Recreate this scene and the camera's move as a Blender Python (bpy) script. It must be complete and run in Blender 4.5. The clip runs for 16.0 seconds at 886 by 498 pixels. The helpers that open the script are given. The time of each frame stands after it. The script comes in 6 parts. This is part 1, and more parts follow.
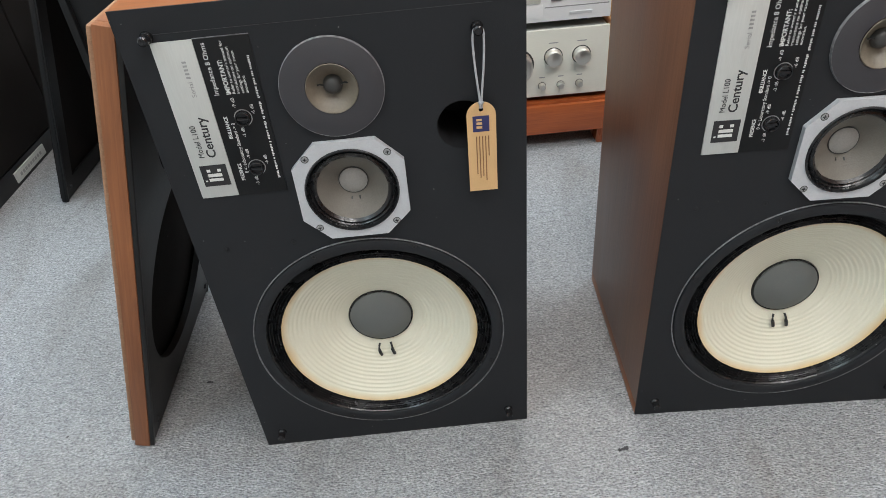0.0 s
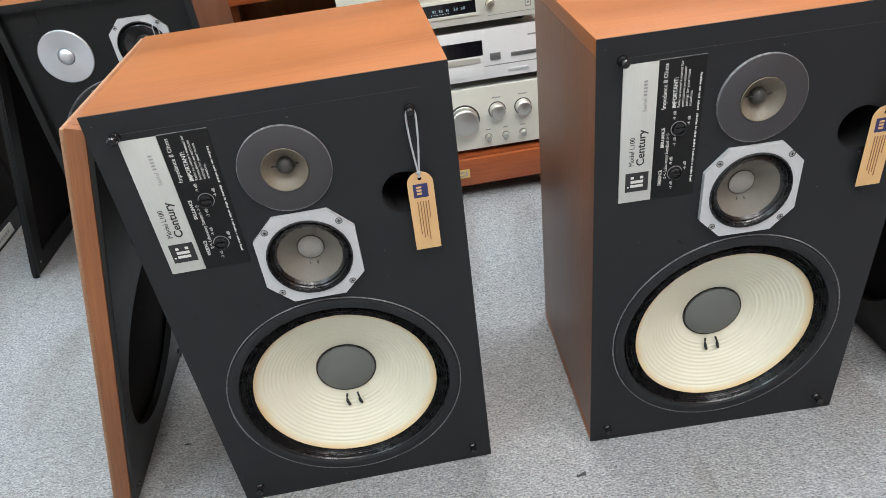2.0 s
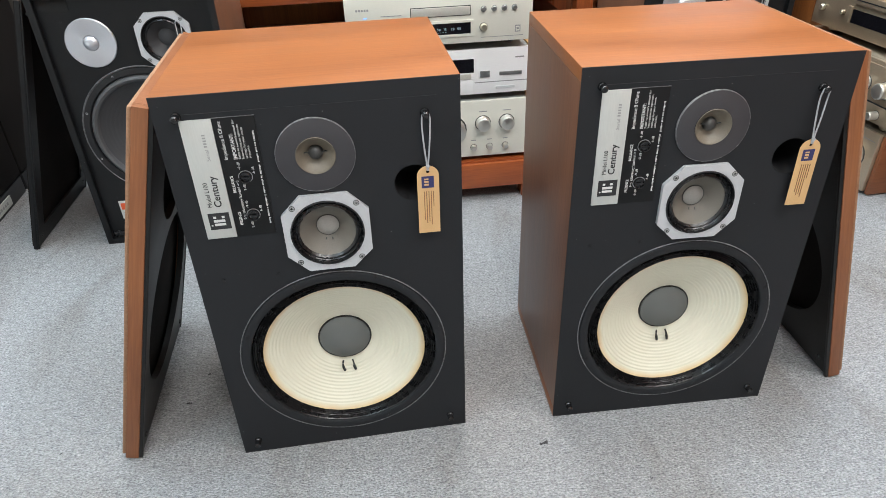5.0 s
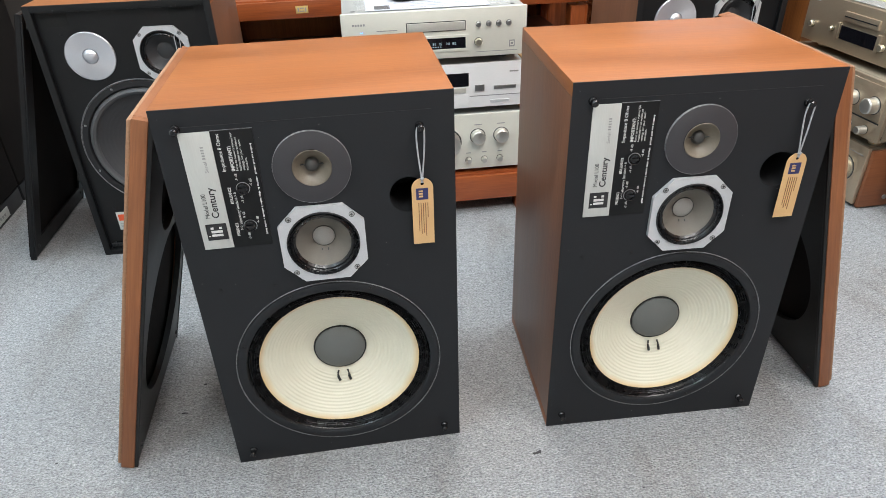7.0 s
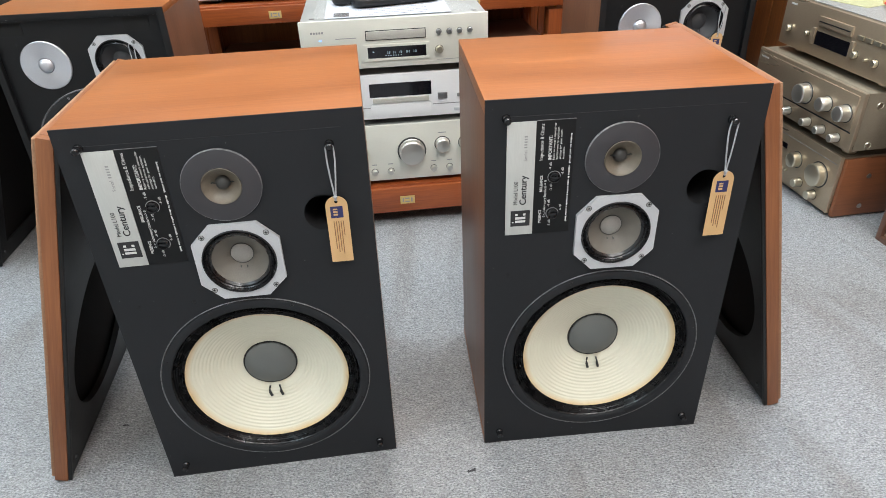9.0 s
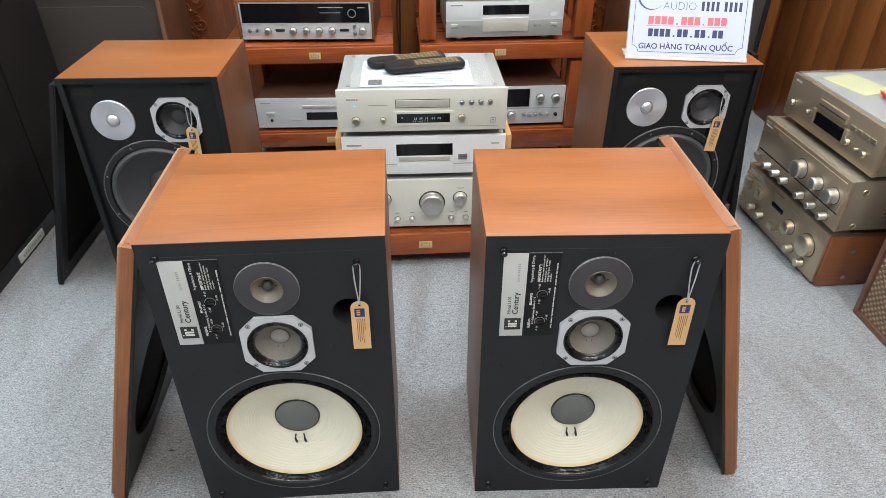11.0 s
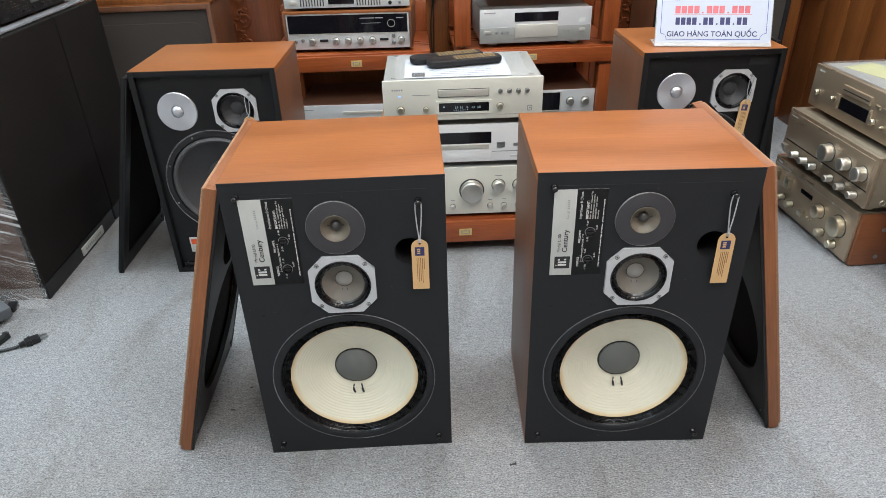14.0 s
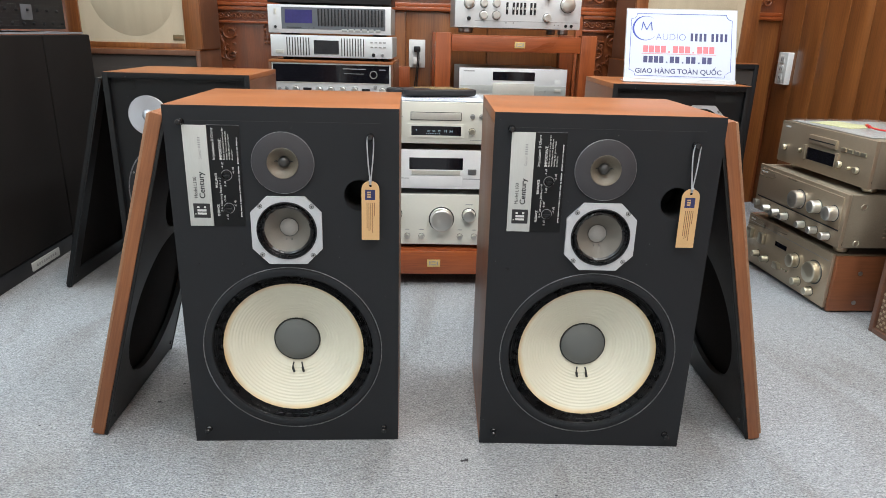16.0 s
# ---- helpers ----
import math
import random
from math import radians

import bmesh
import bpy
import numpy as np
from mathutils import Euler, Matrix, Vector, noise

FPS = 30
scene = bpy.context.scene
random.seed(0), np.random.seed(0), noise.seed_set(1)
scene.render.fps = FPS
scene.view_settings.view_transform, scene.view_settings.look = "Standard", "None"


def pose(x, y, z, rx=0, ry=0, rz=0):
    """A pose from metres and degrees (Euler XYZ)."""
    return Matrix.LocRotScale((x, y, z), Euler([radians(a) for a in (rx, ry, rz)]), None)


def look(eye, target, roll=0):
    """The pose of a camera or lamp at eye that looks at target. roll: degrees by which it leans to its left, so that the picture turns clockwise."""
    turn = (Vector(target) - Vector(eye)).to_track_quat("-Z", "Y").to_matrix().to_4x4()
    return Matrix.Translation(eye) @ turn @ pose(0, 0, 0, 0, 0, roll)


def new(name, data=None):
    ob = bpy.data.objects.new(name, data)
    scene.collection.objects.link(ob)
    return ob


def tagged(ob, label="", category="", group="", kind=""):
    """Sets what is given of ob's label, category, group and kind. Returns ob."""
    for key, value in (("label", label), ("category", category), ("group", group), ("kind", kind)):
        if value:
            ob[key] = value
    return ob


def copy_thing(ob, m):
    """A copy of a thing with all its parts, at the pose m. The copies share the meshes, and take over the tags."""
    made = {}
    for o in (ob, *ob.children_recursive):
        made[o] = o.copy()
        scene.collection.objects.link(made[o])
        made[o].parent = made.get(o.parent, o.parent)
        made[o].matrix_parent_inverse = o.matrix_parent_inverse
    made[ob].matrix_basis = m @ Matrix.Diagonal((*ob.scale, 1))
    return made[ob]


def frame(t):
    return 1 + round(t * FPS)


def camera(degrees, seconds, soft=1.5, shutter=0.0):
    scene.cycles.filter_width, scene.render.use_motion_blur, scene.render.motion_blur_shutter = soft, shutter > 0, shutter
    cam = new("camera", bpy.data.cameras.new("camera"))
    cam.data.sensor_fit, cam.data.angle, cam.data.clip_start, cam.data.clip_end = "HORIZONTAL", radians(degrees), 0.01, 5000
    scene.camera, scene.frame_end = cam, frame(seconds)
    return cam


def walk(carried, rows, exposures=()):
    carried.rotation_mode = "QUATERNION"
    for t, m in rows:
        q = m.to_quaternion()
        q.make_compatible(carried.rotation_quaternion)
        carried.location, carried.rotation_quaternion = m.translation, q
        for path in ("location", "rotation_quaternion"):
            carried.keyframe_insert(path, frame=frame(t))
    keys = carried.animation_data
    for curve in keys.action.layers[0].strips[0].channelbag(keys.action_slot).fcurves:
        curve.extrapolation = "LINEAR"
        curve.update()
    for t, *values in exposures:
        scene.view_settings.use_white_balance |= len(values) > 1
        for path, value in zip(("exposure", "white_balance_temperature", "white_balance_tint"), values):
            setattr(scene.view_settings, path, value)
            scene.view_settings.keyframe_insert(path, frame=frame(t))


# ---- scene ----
cam = camera(68.0, 16.0, soft=0.5)
PATH = [
    (0, (0.263, -0.588, 0.745), (0.276, 1.017, -0.447), -5.5),
    (0.5, (0.227, -0.584, 0.771), (0.366, 1.04, -0.388), -6.0),
    (0.7, (0.214, -0.595, 0.782), (0.369, 1.044, -0.341), -6.0),
    (1, (0.21, -0.59, 0.795), (0.42, 1.049, -0.331), -5.4),
    (1.2, (0.209, -0.600, 0.794), (0.416, 1.040, -0.321), -6.3),
    (1.5, (0.227, -0.614, 0.795), (0.366, 1.026, -0.341), -6.7),
    (1.8, (0.254, -0.641, 0.793), (0.369, 1.026, -0.311), -6.9),
    (2, (0.29, -0.64, 0.798), (0.399, 1.026, -0.304), -7.8),
    (2.3, (0.324, -0.646, 0.795), (0.487, 1.019, -0.315), -6.9),
    (2.5, (0.338, -0.646, 0.795), (0.513, 1.014, -0.308), -6.9),
    (3, (0.358, -0.661, 0.799), (0.551, 0.996, -0.305), -5.2),
    (3.5, (0.348, -0.703, 0.832), (0.537, 0.963, -0.258), -4.1),
    (4, (0.304, -0.721, 0.82), (0.539, 0.909, -0.316), -3.3),
    (4.5, (0.249, -0.746, 0.831), (0.43, 0.915, -0.269), -2.5),
    (5, (0.232, -0.763, 0.841), (0.455, 0.909, -0.234), -2.0),
    (7.5, (0.234, -0.776, 0.849), (0.473, 0.914, -0.194), -1.7),
    (8, (0.301, -0.771, 0.853), (0.5, 0.922, -0.192), -3.6),
    (10.3, (0.404, -0.767, 0.915), (0.566, 0.839, -0.167), 0.6),
    (10.5, (0.416, -0.763, 1.01), (0.56, 0.832, -0.188), 0.7),
    (10.8, (0.396, -0.804, 1.111), (0.496, 0.840, -0.029), 0.9),
    (11, (0.388, -0.811, 1.114), (0.508, 0.845, -0.001), 0.1),
    (11.3, (0.366, -0.858, 1.113), (0.368, 0.832, 0.049), -3.1),
    (11.5, (0.35, -0.878, 1.131), (0.351, 0.824, 0.081), -2.3),
    (12, (0.285, -0.983, 1.111), (0.274, 0.73, 0.078), -3.4),
    (12.3, (0.282, -1.025, 1.098), (0.330, 0.707, 0.071), -3.3),
    (12.5, (0.277, -1.023, 1.099), (0.356, 0.692, 0.073), -2.1),
    (13, (0.28, -1.033, 1.081), (0.383, 0.688, 0.068), -1.3),
    (13.5, (0.285, -1.028, 1.065), (0.39, 0.68, 0.029), 1.0),
    (13.8, (0.302, -1.022, 1.048), (0.369, 0.733, -0.005), -0.5),
    (14, (0.321, -0.963, 1.014), (0.383, 0.768, 0.014), -1.7),
    (14.2, (0.354, -0.931, 0.962), (0.388, 0.809, 0.005), -4.5),
    (14.5, (0.398, -0.918, 0.861), (0.445, 0.87, -0.034), -1.2),
    (14.7, (0.394, -0.953, 0.798), (0.412, 0.870, -0.039), -1.1),
    (15, (0.372, -0.976, 0.757), (0.418, 0.87, -0.01), -0.9),
    (15.2, (0.354, -1.007, 0.700), (0.477, 0.870, 0.062), -0.1),
    (15.5, (0.368, -1.021, 0.637), (0.495, 0.871, 0.003), 0.9),
    (15.7, (0.367, -1.029, 0.612), (0.496, 0.867, 0.024), 0.8),
    (16, (0.376, -1.034, 0.709), (0.484, 0.862, 0.083), 1.5),
]
walk(cam, [(t, look(eye, target, roll)) for t, eye, target, roll in PATH],
     exposures=[(0, 0.24), (1, 0.41), (2, 0.49), (3.5, 0.50), (8, 0.48), (10.5, 0.40), (11.5, 0.36), (12, 0.48), (12.4, 0.38), (13, 0.29), (14, 0.24), (15, 0.38), (16, 0.42)])

# ---- world, lamps, exposure ----
world = bpy.data.worlds.new("world")
scene.world = world
world.use_nodes = True
world.node_tree.nodes["Background"].inputs[0].default_value = (0.75, 0.85, 1.0, 1)
world.node_tree.nodes["Background"].inputs[1].default_value = 0.3


# Added lamps overhead; no fixture is in view, so number and place are assumed.
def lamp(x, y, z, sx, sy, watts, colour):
    data = bpy.data.lights.new("assumed_ceiling_lamp", "AREA")
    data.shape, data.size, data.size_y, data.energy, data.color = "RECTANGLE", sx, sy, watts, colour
    ob = new("assumed_ceiling_lamp", data)
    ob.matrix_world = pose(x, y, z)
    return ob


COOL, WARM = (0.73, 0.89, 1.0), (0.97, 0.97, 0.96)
# BLUE lamps on the left are added for the daylight-blue cast on that floor.
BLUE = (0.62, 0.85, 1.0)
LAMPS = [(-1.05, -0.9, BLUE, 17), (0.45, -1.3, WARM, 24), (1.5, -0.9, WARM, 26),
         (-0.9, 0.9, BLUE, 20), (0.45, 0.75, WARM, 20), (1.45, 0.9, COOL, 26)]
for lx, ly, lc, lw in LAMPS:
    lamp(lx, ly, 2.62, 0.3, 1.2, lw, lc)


# ---- materials ----
def mat(name, base, rough=0.5, metal=0.0, base2=None, scale=12.0, stretch=(1, 1, 1), fine=180.0, bump=0.1, depth=0.002,
        spec=0.5, coat=0.0, alpha=1.0, glow=0.0, transmission=0.0, mottled=0.5, rough_var=0.12):
    """A surface whose colour, gloss and relief vary at a coarse and a fine scale."""
    m = bpy.data.materials.new(name)
    m.use_nodes = True
    nt = m.node_tree
    p = nt.nodes["Principled BSDF"]
    if base2 is None:
        base2 = tuple(c * 0.8 for c in base)
    tc = nt.nodes.new("ShaderNodeTexCoord")
    mp = nt.nodes.new("ShaderNodeMapping")
    mp.inputs["Scale"].default_value = stretch
    nt.links.new(tc.outputs["Object"], mp.inputs[0])
    n1, n2 = nt.nodes.new("ShaderNodeTexNoise"), nt.nodes.new("ShaderNodeTexNoise")
    n1.inputs["Scale"].default_value, n1.inputs["Detail"].default_value = scale, 5
    n2.inputs["Scale"].default_value, n2.inputs["Detail"].default_value = fine, 3
    for n in (n1, n2):
        nt.links.new(mp.outputs[0], n.inputs["Vector"])
    mix = nt.nodes.new("ShaderNodeMath")
    mix.operation = "MULTIPLY_ADD"
    mix.inputs[1].default_value = mottled
    add = nt.nodes.new("ShaderNodeMath")
    add.operation = "MULTIPLY"
    add.inputs[1].default_value = 1 - mottled
    nt.links.new(n2.outputs["Fac"], add.inputs[0])
    nt.links.new(n1.outputs["Fac"], mix.inputs[0])
    nt.links.new(add.outputs[0], mix.inputs[2])
    ramp = nt.nodes.new("ShaderNodeValToRGB")
    ramp.color_ramp.elements[0].position, ramp.color_ramp.elements[1].position = 0.32, 0.68
    ramp.color_ramp.elements[0].color, ramp.color_ramp.elements[1].color = (*base2, 1), (*base, 1)
    nt.links.new(mix.outputs[0], ramp.inputs[0])
    nt.links.new(ramp.outputs[0], p.inputs["Base Color"])
    rr = nt.nodes.new("ShaderNodeMapRange")
    rr.inputs["To Min"].default_value, rr.inputs["To Max"].default_value = max(rough - rough_var, 0.02), min(rough + rough_var, 1)
    nt.links.new(n1.outputs["Fac"], rr.inputs["Value"])
    nt.links.new(rr.outputs[0], p.inputs["Roughness"])
    if bump:
        b = nt.nodes.new("ShaderNodeBump")
        b.inputs["Strength"].default_value, b.inputs["Distance"].default_value = bump, depth
        nt.links.new(n2.outputs["Fac"], b.inputs["Height"])
        nt.links.new(b.outputs[0], p.inputs["Normal"])
    p.inputs["Metallic"].default_value = metal
    p.inputs["Specular IOR Level"].default_value = spec
    p.inputs["Coat Weight"].default_value = coat
    p.inputs["Alpha"].default_value = alpha
    p.inputs["Transmission Weight"].default_value = transmission
    if glow:
        p.inputs["Emission Color"].default_value, p.inputs["Emission Strength"].default_value = (*base, 1), glow
    return m


def wood(name, light, dark, axis="x", rough=0.42, coat=0.15, fineness=1.0):
    """Veneer with its grain along one axis: long soft figure, fine pores."""
    m = bpy.data.materials.new(name)
    m.use_nodes = True
    nt = m.node_tree
    p = nt.nodes["Principled BSDF"]
    tc = nt.nodes.new("ShaderNodeTexCoord")
    info = nt.nodes.new("ShaderNodeObjectInfo")
    shift = nt.nodes.new("ShaderNodeVectorMath")
    shift.operation = "SCALE"
    shift.inputs[0].default_value = (3.1, 7.3, 5.7)
    nt.links.new(info.outputs["Random"], shift.inputs["Scale"])
    plus = nt.nodes.new("ShaderNodeVectorMath")
    nt.links.new(tc.outputs["Object"], plus.inputs[0])
    nt.links.new(shift.outputs[0], plus.inputs[1])
    def branch(along, across, detail, rough_n):
        mp = nt.nodes.new("ShaderNodeMapping")
        mp.inputs["Scale"].default_value = [along if a == axis else across for a in "xyz"]
        nt.links.new(plus.outputs[0], mp.inputs[0])
        n = nt.nodes.new("ShaderNodeTexNoise")
        n.inputs["Scale"].default_value, n.inputs["Detail"].default_value = 1.0, detail
        n.inputs["Roughness"].default_value, n.inputs["Distortion"].default_value = rough_n, 0.6
        nt.links.new(mp.outputs[0], n.inputs["Vector"])
        return n
    figure, pores = branch(2.2 * fineness, 14 * fineness, 4, 0.55), branch(9 * fineness, 260 * fineness, 3, 0.7)
    ma = nt.nodes.new("ShaderNodeMath")
    ma.operation = "MULTIPLY_ADD"
    ma.inputs[1].default_value = 0.52
    mb = nt.nodes.new("ShaderNodeMath")
    mb.operation = "MULTIPLY"
    mb.inputs[1].default_value = 0.48
    nt.links.new(pores.outputs["Fac"], mb.inputs[0])
    nt.links.new(figure.outputs["Fac"], ma.inputs[0])
    nt.links.new(mb.outputs[0], ma.inputs[2])
    ramp = nt.nodes.new("ShaderNodeValToRGB")
    e = ramp.color_ramp.elements
    e[0].position, e[1].position = 0.34, 0.66
    e[0].color, e[1].color = (*dark, 1), (*light, 1)
    nt.links.new(ma.outputs[0], ramp.inputs[0])
    nt.links.new(ramp.outputs[0], p.inputs["Base Color"])
    rr = nt.nodes.new("ShaderNodeMapRange")
    rr.inputs["To Min"].default_value, rr.inputs["To Max"].default_value = rough - 0.08, rough + 0.1
    nt.links.new(figure.outputs["Fac"], rr.inputs["Value"])
    nt.links.new(rr.outputs[0], p.inputs["Roughness"])
    b = nt.nodes.new("ShaderNodeBump")
    b.inputs["Strength"].default_value, b.inputs["Distance"].default_value = 0.12, 0.001
    nt.links.new(pores.outputs["Fac"], b.inputs["Height"])
    nt.links.new(b.outputs[0], p.inputs["Normal"])
    p.inputs["Coat Weight"].default_value, p.inputs["Coat Roughness"].default_value = coat, 0.3
    return m


# Light put into the veneer colours: bright lit tops (x), darker shaded sides (z).
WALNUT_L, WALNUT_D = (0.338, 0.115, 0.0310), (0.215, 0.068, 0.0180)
walnut_x = wood("lit walnut veneer, grain across", WALNUT_L, WALNUT_D, "x", rough=0.42, coat=0.12)
walnut_z = wood("shaded walnut veneer, upright grain", (0.190, 0.085, 0.046), (0.105, 0.043, 0.0225), "z", rough=0.40, coat=0.06)
walnut_rim = wood("walnut rim", (0.280, 0.104, 0.038), (0.165, 0.057, 0.021), "z", rough=0.48, coat=0.03)
rosewood = wood("reddish rack wood", (0.360, 0.089, 0.023), (0.165, 0.034, 0.010), "x", rough=0.28, coat=0.28)
rosewood_z = wood("reddish rack wood, upright", (0.330, 0.083, 0.022), (0.155, 0.033, 0.010), "z", rough=0.28, coat=0.28)
panelwood = wood("wall panel wood", (0.270, 0.094, 0.024), (0.105, 0.030, 0.008), "z", rough=0.32, coat=0.35, fineness=0.7)
carvedwood = wood("carved dark wood", (0.27, 0.078, 0.025), (0.12, 0.031, 0.011), "z", rough=0.16, coat=1.0)
oak = wood("pale cheek wood", (0.62, 0.37, 0.15), (0.48, 0.27, 0.10), "y", rough=0.45)
brownwood = wood("brown side panel", (0.24, 0.085, 0.035), (0.15, 0.05, 0.02), "y", rough=0.4)
darkcase = wood("dark brown lid", (0.16, 0.075, 0.045), (0.09, 0.04, 0.025), "x", rough=0.4)

black_paint = mat("black textured baffle paint", (0.0142, 0.0156, 0.0184), 0.57, base2=(0.0100, 0.0110, 0.0130), scale=9, fine=900, bump=0.25, depth=0.0006, spec=0.32)
black_board = mat("black board", (0.011, 0.011, 0.012), 0.6, base2=(0.007, 0.007, 0.008), scale=6, fine=400, bump=0.15, spec=0.25)
deep_black = mat("deep black paint", (0.0072, 0.0075, 0.0084), 0.45, base2=(0.0050, 0.0052, 0.0058), scale=8, fine=600, bump=0.15, depth=0.0005, spec=0.3)
black_gloss = mat("treated black surround", (0.010, 0.010, 0.011), 0.28, base2=(0.006, 0.006, 0.007), scale=60, fine=500, bump=0.2, depth=0.0006)
black_plastic = mat("black plastic", (0.015, 0.015, 0.0165), 0.42, fine=500, bump=0.06, depth=0.0004, spec=0.35)
black_rubber = mat("black cable rubber", (0.017, 0.0185, 0.019), 0.38, fine=400, bump=0.05, depth=0.0004)
cord_green = mat("dark green cord", (0.030, 0.048, 0.042), 0.4, fine=400, bump=0.05, depth=0.0004)
black_glass = mat("black display glass", (0.008, 0.008, 0.011), 0.08, fine=80, bump=0, rough_var=0.03)
hole_black = mat("dark hollow", (0.006, 0.006, 0.006), 0.9, bump=0)
cone_grey = mat("grey paper cone", (0.160, 0.146, 0.124), 0.62, base2=(0.116, 0.105, 0.088), scale=25, fine=700, bump=0.3, depth=0.0008)
cap_grey = mat("grey felt dust cap", (0.128, 0.136, 0.130), 0.6, base2=(0.104, 0.111, 0.106), scale=20, fine=800, bump=0.2, depth=0.0005)
cap_pale = mat("pale dust cap", (0.33, 0.32, 0.30), 0.42, base2=(0.26, 0.25, 0.235), scale=40, fine=600)
tweeter_grey = mat("dark grey foam tweeter plate", (0.036, 0.0345, 0.0395), 0.52, base2=(0.028, 0.0265, 0.0305), scale=30, fine=1200, bump=0.25, depth=0.0004, spec=0.6)
bezel_tan = mat("tan tweeter cone", (0.185, 0.158, 0.12), 0.5, base2=(0.135, 0.115, 0.088), scale=60, fine=500)
dome_dark = mat("dark dome", (0.045, 0.044, 0.042), 0.45, scale=60, fine=500)
dark_cone = mat("dark grey woofer cone", (0.044, 0.045, 0.048), 0.6, base2=(0.032, 0.032, 0.035), scale=20, fine=600, bump=0.2)
dark_rubber = mat("grey rubber surround", (0.085, 0.086, 0.09), 0.5, base2=(0.06, 0.06, 0.064), scale=15, fine=400)
alu_plate = mat("satin aluminium mounting plate", (0.60, 0.61, 0.63), 0.42, 0.35, base2=(0.52, 0.53, 0.55), scale=14, fine=600, bump=0.12, depth=0.0004)
alu_disc = mat("spun aluminium disc", (0.70, 0.71, 0.75), 0.34, 0.85, base2=(0.58, 0.59, 0.63), scale=8, fine=500, bump=0.1, depth=0.0004)
def spin(m, amount):
    """Turned-metal sheen that fans out round the part's own middle."""
    nt = m.node_tree
    tg = nt.nodes.new("ShaderNodeTangent")
    tg.direction_type, tg.axis = "RADIAL", "Y"
    p = nt.nodes["Principled BSDF"]
    p.inputs["Anisotropic"].default_value = amount  # spun rings
    nt.links.new(tg.outputs[0], p.inputs["Tangent"])


spin(alu_disc, 0.8)
edge_grey = mat("worn grey edge", (0.30, 0.30, 0.31), 0.5, base2=(0.030, 0.030, 0.032), scale=16, fine=300, bump=0.2, depth=0.0005)
silver_label = mat("brushed silver label", (0.56, 0.57, 0.545), 0.42, 0.25, base2=(0.50, 0.51, 0.49), scale=20, stretch=(1, 1, 0.08), fine=900, bump=0.05, depth=0.0003)
label_black = mat("black label print", (0.0075, 0.0078, 0.0085), 0.5, fine=500, bump=0.05, spec=0.25)
ink_black = mat("black ink", (0.02, 0.02, 0.022), 0.6, bump=0)
ink_white = mat("white ink", (0.72, 0.72, 0.70), 0.6, bump=0)
ink_grey = mat("grey ink", (0.33, 0.33, 0.33), 0.6, bump=0)
ink_navy = mat("navy ink", (0.026, 0.030, 0.12), 0.55, bump=0)
ink_blue = mat("blue ink", (0.02, 0.045, 0.33), 0.5, bump=0)
ink_red = mat("faded red ink", (0.62, 0.14, 0.16), 0.5, bump=0)
ink_orange = mat("orange print", (0.75, 0.10, 0.025), 0.5, bump=0)
ink_tan = mat("brown ink", (0.24, 0.12, 0.05), 0.6, bump=0)
tag_card = mat("tan tag card", (0.66, 0.42, 0.20), 0.6, base2=(0.58, 0.36, 0.165), scale=30, fine=700, bump=0.1, depth=0.0004)
string_grey = mat("grey tag string", (0.42, 0.43, 0.45), 0.6, fine=1500, bump=0.3, depth=0.0005)
screw_steel = mat("plated screw", (0.40, 0.40, 0.40), 0.42, 0.5, fine=300, bump=0.05, depth=0.0002)
steel = mat("dull steel", (0.42, 0.42, 0.42), 0.38, 0.9, fine=300)
brass = mat("brass plate", (0.70, 0.50, 0.20), 0.42, 0.35, base2=(0.60, 0.42, 0.155), scale=80, fine=400)
champagne = mat("champagne aluminium face", (0.77, 0.760, 0.675), 0.36, 0.25, base2=(0.72, 0.710, 0.630), scale=10, stretch=(0.15, 1, 1), fine=700, bump=0.08, depth=0.0003)
silver_face = mat("silver aluminium face", (0.72, 0.73, 0.735), 0.34, 0.36, base2=(0.65, 0.66, 0.665), scale=10, stretch=(0.15, 1, 1), fine=700, bump=0.08, depth=0.0003)
remote_key = mat("worn brass-brown key", (0.42, 0.29, 0.12), 0.45, 0.2, base2=(0.22, 0.15, 0.07), scale=60, fine=500)
face_cool = mat("pale cool aluminium face", (0.86, 0.86, 0.86), 0.36, 0.15, base2=(0.81, 0.81, 0.81), scale=10, stretch=(0.15, 1, 1), fine=700, bump=0.06, depth=0.0003)
mic_black = mat("glossy black barrel", (0.012, 0.012, 0.013), 0.16, fine=400, bump=0.03, depth=0.0003, rough_var=0.05)
badge_brass = mat("dull brown brass", (0.20, 0.14, 0.07), 0.5, 0.3, base2=(0.14, 0.10, 0.05), scale=60)
silver_lid = mat("pale silver lid", (0.40, 0.41, 0.39), 0.42, 0.35, base2=(0.35, 0.36, 0.345), scale=6, fine=500, bump=0.08, depth=0.0004)
bronze_face = mat("gold-grey aluminium face", (0.50, 0.408, 0.30), 0.30, 0.62, base2=(0.42, 0.34, 0.245), scale=10, stretch=(0.15, 1, 1), fine=700, bump=0.08, depth=0.0003)
bronze_lid = mat("gold-grey lid", (0.36, 0.31, 0.235), 0.45, 0.5, base2=(0.24, 0.205, 0.15), scale=6, fine=500)
knob_metal = mat("turned aluminium knob", (0.68, 0.665, 0.62), 0.30, 0.88, base2=(0.63, 0.615, 0.57), scale=20, fine=900, bump=0.04, depth=0.0002, rough_var=0.05)
knob_gold = mat("turned pale gold knob", (0.66, 0.61, 0.49), 0.30, 0.88, base2=(0.61, 0.56, 0.44), scale=20, fine=900, bump=0.04, depth=0.0002, rough_var=0.05)
spin(knob_metal, 0.6)
